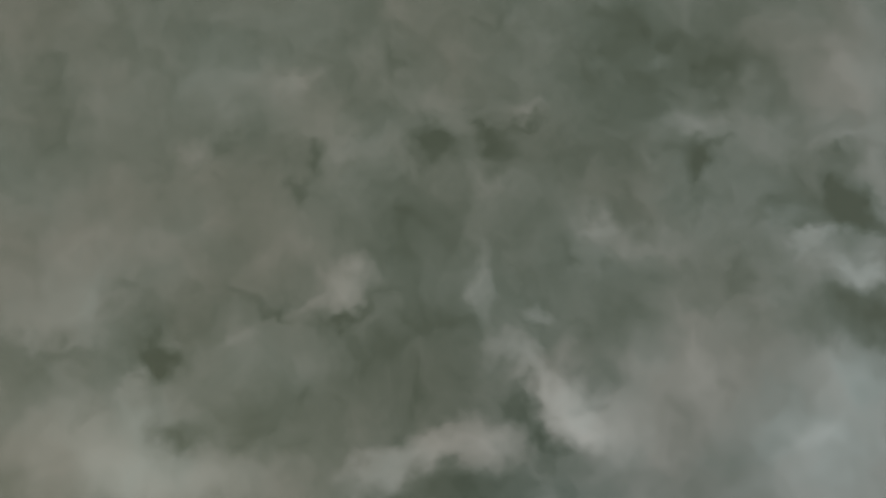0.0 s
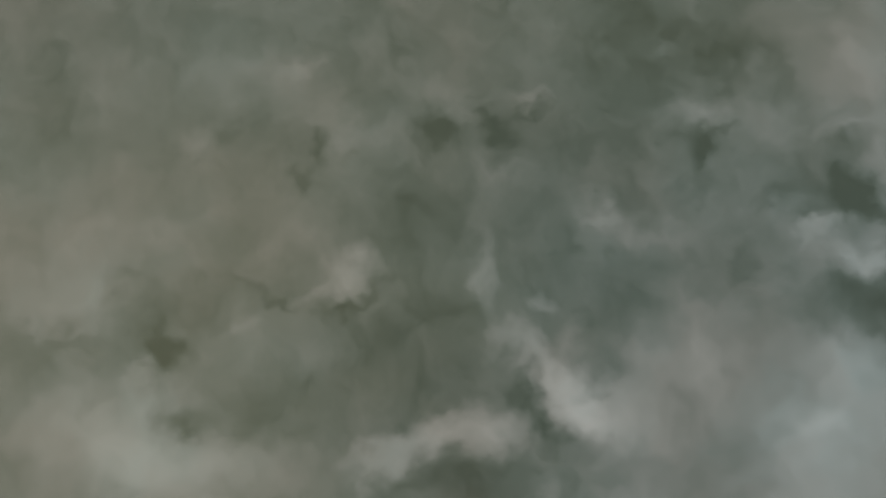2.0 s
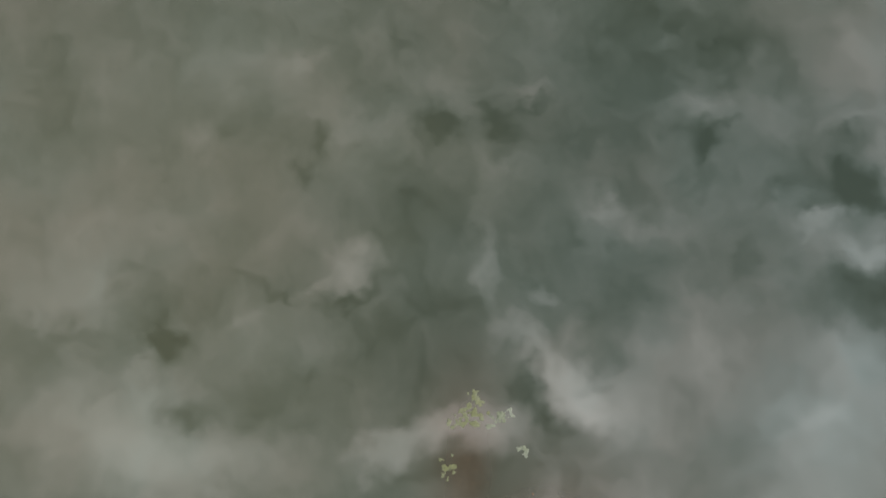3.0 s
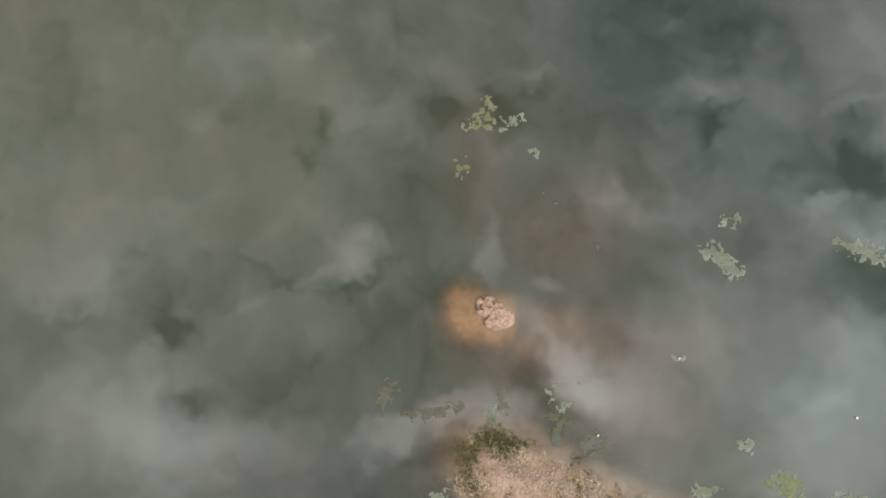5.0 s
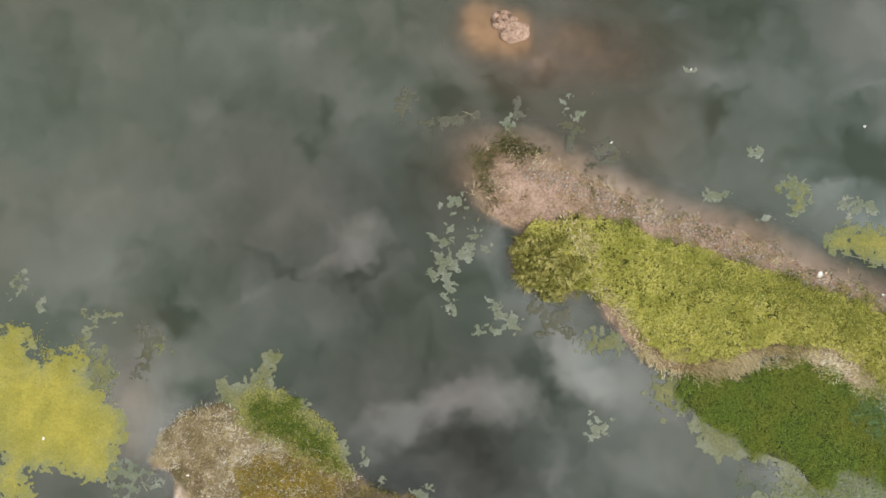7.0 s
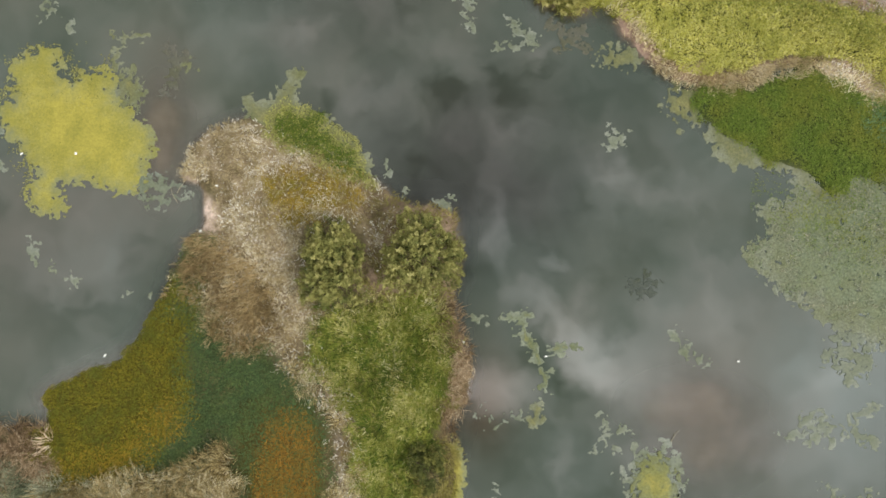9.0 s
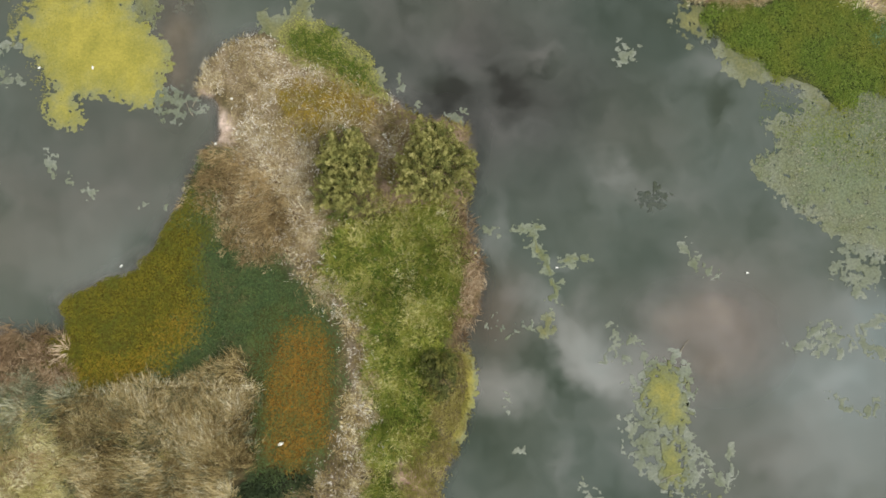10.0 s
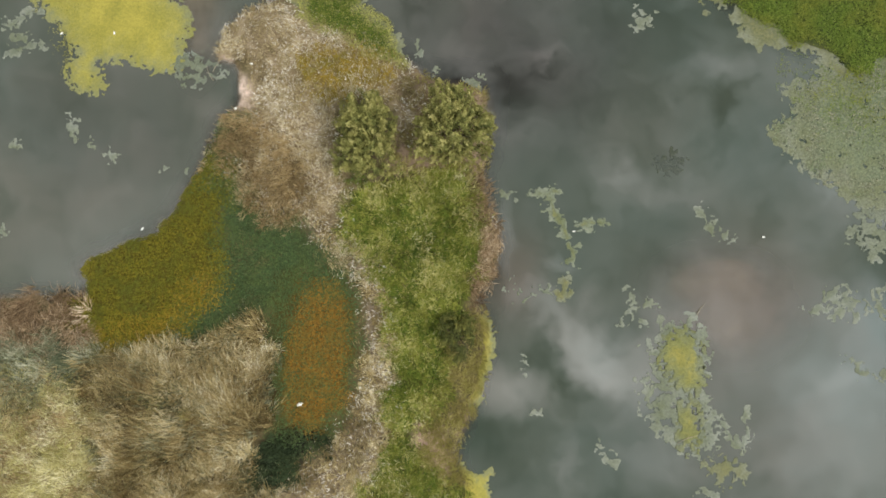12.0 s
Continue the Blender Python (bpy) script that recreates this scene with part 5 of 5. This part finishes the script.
stand("withered_reeds", "withered brown reeds in gaps of the pale grass", "reeds", Z_PALE, L_TUFT, 260, 0.5, 0.02, 0.9, 0.6, 0.8, 0.95, seed=48, tuft=12, radius=0.2)
stand("meadow_grass", "lush green grass with yellowing patches", "grass", Z_GRASS, L_GREEN, 1100, 0.32, 0.021, 0.85, 0.4, 0.6, seed=18, tuft=14, radius=0.15)
stand("dry_grass", "yellowing dry tufts amid the green grass", "dry grass", Z_GRASS, L_PALE, 170, 0.28, 0.02, 0.9, 0.4, 0.6, 0.9, seed=32, tuft=8, radius=0.16)
stand("scrub_grass", "withered scrub grass round the shrubs", "grass", Z_NORTHEAST, L_SCRUB, 260, 0.24, 0.02, 0.95, 0.25, 0.3, 0.3, seed=36, tuft=16, radius=0.18)
stand("reed_fringe", "thin fringe of pinkish dry reeds at the waterline", "reeds", Z_FRINGE, L_PINK, 640, 0.36, 0.02, 0.9, 0.2, 0.2, seed=19)
stand("scrub_grass", "yellowing scrub grass on the bank", "grass", Z_SCRUB, L_SCRUB, 800, 0.26, 0.02, 0.9, 0.3, 0.4, seed=20)
cover("moss_rim", "pale yellow-green rim of the mossy shore", "moss", Z_MOSS, L_MOSS_RIM, 1100, 0.06, 0.07, 0.15, 0.3, seed=47, grow=0.2, shore=-3.0, gaps=0.3)
cover("shore_moss", "green mossy plants on the shore", "moss", Z_MOSS, L_MOSS, 1700, 0.06, 0.15, 0.3, 0.4, seed=21, grow=-0.25, shore=-3.0, gaps=0.5)
# eastern spit
cover("yellow_herbs", "dense bright yellow-green herbs on the spit", "herbs", Z_HERB, L_HERB, 2300, 0.06, 0.2, 0.12, 0.3, 0.4, seed=22, flat=0.6, gaps=0.65)
cover("green_herbs", "greener herbs along the sandy bank", "herbs", Z_HERB_GREEN, L_GREENHERB, 1100, 0.06, 0.26, 0.6, 0.6, 0.5, seed=37, flat=0.6)
stand("herb_tufts", "taller yellow-green tufts among the herbs", "herbs", Z_HERB, L_SPRIG, 260, 0.22, 0.024, 0.9, 0.2, 0.3, 0.7, seed=34, tuft=16, radius=0.16)
stand("marsh_tufts", "pale sprigs among the marsh plants", "marsh plants", Z_SPRIGS, L_SPRIG, 120, 0.14, 0.022, 1.0, 0.6, 0.6, 0.8, seed=35, tuft=7, radius=0.15)
cover("olive_herbs", "duller olive herbs on the spit", "herbs", Z_HERB_DULL, L_HERB_DULL, 900, 0.06, 0.24, 0.7, 0.6, 0.4, seed=23, flat=0.8)
stand("dry_hem", "dry tan grass hem along the marsh", "dry grass", Z_HEM, L_HEM, 1300, 0.32, 0.022, 0.75, 0.15, 0.2, seed=24, tuft=20, radius=0.2, wind=(0.0, -0.3))
stand("dry_grass", "dry bleached grass along the bank", "dry grass", Z_BANK, L_HEM, 620, 0.25, 0.026, 1.0, seed=25, tuft=14)
stand("dead_stems", "bleached stems strewn over the pale bank", "dead stems", Z_BANK, L_WHITE, 220, 0.2, 0.026, 1.1, 0.4, 0.5, 0.4, seed=46, tuft=8)
stand("dead_stems", "bleached stems across the herbs", "dead stems", Z_STRIP, L_HEM, 300, 0.36, 0.026, 0.75, 0.15, 0.25, 0.4, seed=26, tuft=5)
stand("shore_sedge", "dark sedge round the tip of the spit", "sedge", Z_TIP, L_RIM, 560, 0.3, 0.022, 0.9, 0.15, 0.3, 0.3, seed=27, tuft=14)
stand("dead_stems", "pale broken stems round the tip of the spit", "dead stems", Z_TIP, L_STRAW, 130, 0.24, 0.022, 1.2, 0.4, 0.5, 0.3, seed=33, tuft=6)
stand("bush_shoots", "long yellowish shoots at the end of the spit", "shoots", Z_BUSH, L_BUSH, 520, 0.62, 0.026, 0.9, 0.2, 0.3, 0.4, seed=42, tuft=22, radius=0.16)
stand("bank_litter", "brown and bleached plant litter along the waterline", "plant litter", Z_EDGE, L_STRAW, 260, 0.15, 0.03, 1.2, 0.4, 0.6, 0.8, seed=43, tuft=6, radius=0.16)
stand("bank_litter", "dark wet plant litter along the waterline", "plant litter", Z_EDGE, L_RIM, 240, 0.14, 0.03, 1.2, 0.4, 0.6, 0.8, seed=44, tuft=7, radius=0.14)
stand("bank_grass", "sparse dry grass on the sandy spit", "dry grass", Z_SPARSE, L_TUFT, 110, 0.16, 0.026, 1.0, 0.4, 0.6, 0.8, seed=30, tuft=9, radius=0.14)
cover("marsh_plants", "dense dark green marsh plants in shallow water", "marsh plants", MARSH, L_MARSH, 2400, 0.055, 0.13, 0.35, 0.6, 0.35, seed=28, flat=0.5, shore=-0.3, gaps=0.45)
cover("marsh_plants", "green marsh plants thinning out over pale algae", "marsh plants", Z_FRAY, L_MARSH, 700, 0.05, 0.06, 0.9, 0.8, 0.6, seed=45, flat=0.4, shore=-3.0)
cover("algae_lumps", "pale and olive lumps on the yellow algae mat", "algae", Z_YELLOW_PALE, L_YELLOW_LUMPS, 420, 0.06, 0.03, 0.8, 0.7, 0.85, seed=50, flat=0.3, shore=-3.0)
cover("algae_lumps", "lumpy pale algae heaped over the wide mat", "algae", Z_MARSH_MAT, L_LUMPS, 480, 0.075, 0.06, 0.3, 0.4, 0.9, seed=49, flat=0.35, grow=-0.35, shore=-3.0)
cover("blue_green_sedge", "blue-green sedge amid the marsh plants", "sedge", Z_TEAL, L_TEAL, 1500, 0.055, 0.18, 0.7, 0.6, seed=29, flat=0.8)


# ---- shrubs ----
def tube(bm, pts, r0, r1, sides=6):
    rings = []
    for i, p in enumerate(pts):
        d = (Vector(pts[min(i + 1, len(pts) - 1)]) - Vector(pts[max(i - 1, 0)])).normalized()
        u = d.orthogonal().normalized()
        v = d.cross(u)
        r = r0 + (r1 - r0) * i / (len(pts) - 1)
        rings.append([bm.verts.new(Vector(p) + (u * math.cos(2 * math.pi * k / sides) + v * math.sin(2 * math.pi * k / sides)) * r) for k in range(sides)])
    for a, b in zip(rings, rings[1:]):
        for k in range(sides):
            bm.faces.new((a[k], a[(k + 1) % sides], b[(k + 1) % sides], b[k]))
    bm.faces.new(rings[-1])
    bm.faces.new(rings[0][::-1])


def shrub(x, y, wx, wy, height, leaf_mat, label, shoots=90, seed=1, leaf=0.075):
    """A many-stemmed shrub: a short trunk, limbs and feathery upright shoots of small leaves, toned dark inside and
    light at the tips.
    """
    r = np.random.default_rng(seed)
    base = max(float(height_at(x, y)), 0.0) - 0.03
    root = new("shrub")
    root.location = (x, y, base)
    bm = bmesh.new()
    tube(bm, [(0, 0, 0), (0.03, 0.02, height * 0.18), (0.0, 0.05, height * 0.35)], 0.09, 0.05)
    part("trunk", bm, BARK, root)
    limbs = []
    for k in range(7):
        a = 2 * math.pi * k / 7 + r.uniform(-0.3, 0.3)
        cx, cy = math.cos(a) * wx * 0.6, math.sin(a) * wy * 0.6
        bm = bmesh.new()
        tube(bm, [(0, 0, height * 0.12), (cx * 0.4, cy * 0.4, height * 0.38), (cx, cy, height * 0.68)], 0.05, 0.015, 5)
        limbs.append((part("limb", bm, BARK, root), cx, cy, [], [], []))
    for k in range(shoots):
        a, q = r.uniform(0, 2 * math.pi), math.sqrt(r.uniform(0, 1))
        rim = 1 + 0.16 * math.sin(3 * a + seed) + 0.1 * math.sin(7 * a)
        ex, ey = math.cos(a) * wx * q * rim, math.sin(a) * wy * q * rim
        ez = height * (1.0 - 0.55 * q ** 2.2) * r.uniform(0.75, 1.08)
        lx0, ly0 = r.normal(0, 0.3), r.normal(0, 0.3)
        sx, sy, sz = ex * 0.68 - lx0, ey * 0.68 - ly0, ez * r.uniform(0.5, 0.75)
        n = 110
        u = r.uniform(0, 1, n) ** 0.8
        fat = 0.1 * (1 - u) + 0.025
        lx = sx + (ex - sx) * u + r.normal(0, 1, n) * fat
        ly = sy + (ey - sy) * u + r.normal(0, 1, n) * fat
        lz = sz + (ez - sz) * u + r.normal(0, 0.04, n)
        v, t = leaflets(lx, ly, lz, leaf, 0.7)
        near = min(limbs, key=lambda q: (q[1] - ex) ** 2 + (q[2] - ey) ** 2)
        near[4].append(t + sum(len(q) for q in near[3]))
        near[3].append(v)
        # crown shade painted as tone: dark at the shoot's foot, light at its tip
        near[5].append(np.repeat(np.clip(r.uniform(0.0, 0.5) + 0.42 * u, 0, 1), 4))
    for limb, _, _, V, T, tone in limbs:
        if V:
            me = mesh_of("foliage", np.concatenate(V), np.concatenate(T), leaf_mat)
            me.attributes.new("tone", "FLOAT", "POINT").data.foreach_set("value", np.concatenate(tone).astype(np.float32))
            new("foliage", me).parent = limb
    return tagged(root, label, "shrub")


def shrubs():
    spots = [(-6.49, -53.64, 1.09, 1.61), (-2.55, -53.51, 1.56, 1.61), (-2.23, -62.91, 0.88, 1.04)]
    (x, y, w, h), (x2, y2, w2, h2), (x3, y3, w3, h3) = spots
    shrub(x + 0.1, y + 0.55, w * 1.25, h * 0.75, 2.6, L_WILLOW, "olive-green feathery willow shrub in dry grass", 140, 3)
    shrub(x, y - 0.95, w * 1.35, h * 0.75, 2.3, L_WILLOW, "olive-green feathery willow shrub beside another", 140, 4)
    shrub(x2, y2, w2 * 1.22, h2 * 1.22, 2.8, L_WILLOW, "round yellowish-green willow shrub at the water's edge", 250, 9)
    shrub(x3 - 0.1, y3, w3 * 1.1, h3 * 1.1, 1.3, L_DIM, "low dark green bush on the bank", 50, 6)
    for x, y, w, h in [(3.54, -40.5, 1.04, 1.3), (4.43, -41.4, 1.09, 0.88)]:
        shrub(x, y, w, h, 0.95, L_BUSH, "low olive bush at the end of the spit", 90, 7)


shrubs()


# ---- rocks, stones, driftwood and litter ----
def stone_mesh(bm, x, y, z, sx, sy, sz, turn, r, rough=0.16, level=2):
    made = bmesh.ops.create_icosphere(bm, subdivisions=level, radius=1.0)["verts"]
    off = Vector((r.uniform(-9, 9), r.uniform(-9, 9), r.uniform(-9, 9)))
    c, s = math.cos(turn), math.sin(turn)
    for v in made:
        k = 1 + rough * noise.noise(v.co * 1.4 + off) * 2 + rough * 0.5 * noise.noise(v.co * 3.7 + off)
        p = v.co * k
        px, py = p.x * sx, p.y * sy
        v.co = Vector((x + px * c - py * s, y + px * s + py * c, z + max(p.z, -0.6) * sz))


def rock_outcrop():
    root = new("rock_outcrop")
    (x, y), (rx, ry) = [(2.78, -29.86), (2.18, -29.28)]
    root.location = (x, y, -0.06)
    ox, oy = rx - x, ry - y
    r = random.Random(3)
    bm = bmesh.new()
    stone_mesh(bm, -0.02, 0.03, 0.05, 0.66, 0.47, 0.19, 0.35, r, 0.3, 4)
    part("slab", bm, ROCK, root, "flat pinkish rock slab")
    bm = bmesh.new()
    stone_mesh(bm, ox + 0.06, oy - 0.06, 0.0, 0.52, 0.46, 0.15, 0.9, r, 0.3, 4)
    part("slab", bm, ROCK, root, "low pinkish rock with dark cracks")
    for k in range(9):
        a = math.pi * (0.2 + 1.15 * k / 8)
        bm = bmesh.new()
        stone_mesh(bm, ox + math.cos(a) * 0.42, oy + math.sin(a) * 0.4, 0.06, r.uniform(0.16, 0.24), r.uniform(0.09, 0.14), r.uniform(0.1, 0.17), a + 1.57, r, 0.25)
        part("stone", bm, ROCK if k % 3 else ROCK_DARK, root)
    for k in range(7):
        bm = bmesh.new()
        stone_mesh(bm, ox + r.uniform(-0.22, 0.3), oy + r.uniform(-0.2, 0.25), 0.12, r.uniform(0.05, 0.12), r.uniform(0.04, 0.07), r.uniform(0.05, 0.08), r.uniform(0, 3), r, 0.3)
        part("stone", bm, ROCK_DARK if k % 2 else ROCK, root)
    for k in range(5):
        bm = bmesh.new()
        stone_mesh(bm, -0.25 + 0.12 * k + r.uniform(-0.05, 0.05), -0.4 + 0.05 * k, 0.02, r.uniform(0.05, 0.09), r.uniform(0.04, 0.07), 0.07, r.uniform(0, 3), r, 0.3)
        part("stone", bm, ROCK_DARK, root)
    tagged(root, "small pinkish rock outcrop rising from orange shallows", "rock")


def sunken_stones():
    r = random.Random(8)
    for x, y, w, h in [(7.29, -26.51, 0.36, 0.34), (4.83, -23.97, 0.18, 0.23), (5.41, -24.44, 0.26, 0.16), (6.21, -24.06, 0.21, 0.16), (6.39, -32.71, 0.23, 0.18)]:
        bm = bmesh.new()
        bed = float(height_at(x, y))
        stone_mesh(bm, 0, 0, 0, w, h, max(0.14, 0.03 - bed), 0, r)
        ob = part("stone", bm, ROCK_DARK, None)
        ob.location = (x, y, bed)
        tagged(ob, "dark stone lying in the shallow water", "stone", "sunken stones")


def gravel():
    """Pebbles and broken stones along the spit's northern bank."""
    line = np.array([(3.13, -36.21), (4.97, -36.92), (6.81, -37.78), (8.64, -38.57), (10.74, -39.22), (12.83, -39.95), (14.92, -40.84), (17, -41.77), (19.82, -42.65)])
    r = random.Random(5)
    count = 0
    V, T = [], []
    shape = bmesh.new()
    bmesh.ops.create_icosphere(shape, subdivisions=1, radius=1.0)
    shape.verts.ensure_lookup_table()
    sv = np.array([v.co[:] for v in shape.verts])
    st = np.array([[v.index for v in f.verts] for f in shape.faces])
    shape.free()
    for k in range(2600):
        u = r.uniform(0, len(line) - 1.001)
        i = int(u)
        p = line[i] + (line[i + 1] - line[i]) * (u - i)
        x, y = p[0] + r.gauss(0, 0.3), p[1] + r.gauss(0.05, 0.33)
        z = float(height_at(x, y))
        if z < -0.06:
            continue
        s = r.uniform(0.012, 0.036) * (2.3 if r.random() < 0.09 else 1)
        V.append(sv * (1 + 0.25 * rng.normal(size=(len(sv), 1))) * s * np.array([1.3, 1.0, 0.7]) + np.array([x, y, z + s * 0.2]))
        T.append(st + count)
        count += len(sv)
    stuff(new("gravel", mesh_of("gravel", np.concatenate(V), np.concatenate(T), STONE)), "pale and grey pebbles on the sandy bank", "gravel")


def stick(x, y, length, turn, thick=0.016, bend=0.05):
    z = max(float(height_at(x, y)), 0.02) + 0.03
    bm = bmesh.new()
    c, s = math.cos(turn), math.sin(turn)
    pts = [((u - 0.5) * length * c - bend * math.sin(3.1 * u) * s, (u - 0.5) * length * s + bend * math.sin(3.1 * u) * c, 0.02 * math.sin(5 * u)) for u in (0, 0.25, 0.5, 0.75, 1)]
    tube(bm, pts, thick, thick * 0.5, 6)
    tube(bm, [pts[2], (pts[2][0] + 0.2 * length * math.cos(turn + 0.7), pts[2][1] + 0.2 * length * math.sin(turn + 0.7), 0.03)], thick * 0.6, thick * 0.3, 5)
    ob = part("stick", bm, DEADWOOD, None)
    ob.location = (x, y, z)
    tagged(ob, "bleached bare stick lying among algae or grass", "stick")


def scrap(x, y, size, r):
    """A crumpled scrap of white plastic."""
    bm = bmesh.new()
    stone_mesh(bm, 0, 0, 0, size, size * r.uniform(0.5, 0.9), size * 0.4, r.uniform(0, 3), r, 0.3)
    ob = part("litter_scrap", bm, WHITE, None, smooth=False)
    ob.location = (x, y, max(float(height_at(x, y)), 0.0) + 0.05)
    tagged(ob, "small scrap of white litter", "litter", "litter")


rock_outcrop()
sunken_stones()
gravel()
r = random.Random(11)
for x, y, length, turn in [(*p, q, a) for p, q, a in zip([(8.12, -67.68), (8.89, -61.77), (-13.44, -50.09), (-13.91, -50.58), (-6.78, -48.72)], (1.0, 0.7, 1.1, 0.8, 1.6), (0.35, 0.9, 0.9, 2.0, -0.7))]:
    stick(x, y, length, turn)
for x, y, length, turn in [(*p, q, a) for p, q, a in zip([(18.89, -40.5), (0.62, -33.81), (19.89, -42.08), (7.32, -38.71)], (1.7, 0.7, 0.6, 0.5), (-0.3, -0.5, 0.5, 0.2))]:
    stick(x, y, length, turn)
for x, y in [(-18.45, -48.65), (-12.67, -52.28), (-16.95, -57.9), (-4.53, -54.17), (3.08, -58.13), (11.85, -58.44), (-0.67, -57.45), (-11.89, -50.21), (-20.94, -48.64)] + [(19.71, -42.08), (7.23, -35.06), (19.11, -34.23), (11.02, -31.57)]:
    scrap(x, y, 0.07, r)
for x, y in [(-9.51, -65.95)] + [(16.81, -41.14)]:
    scrap(x, y, 0.14, r)
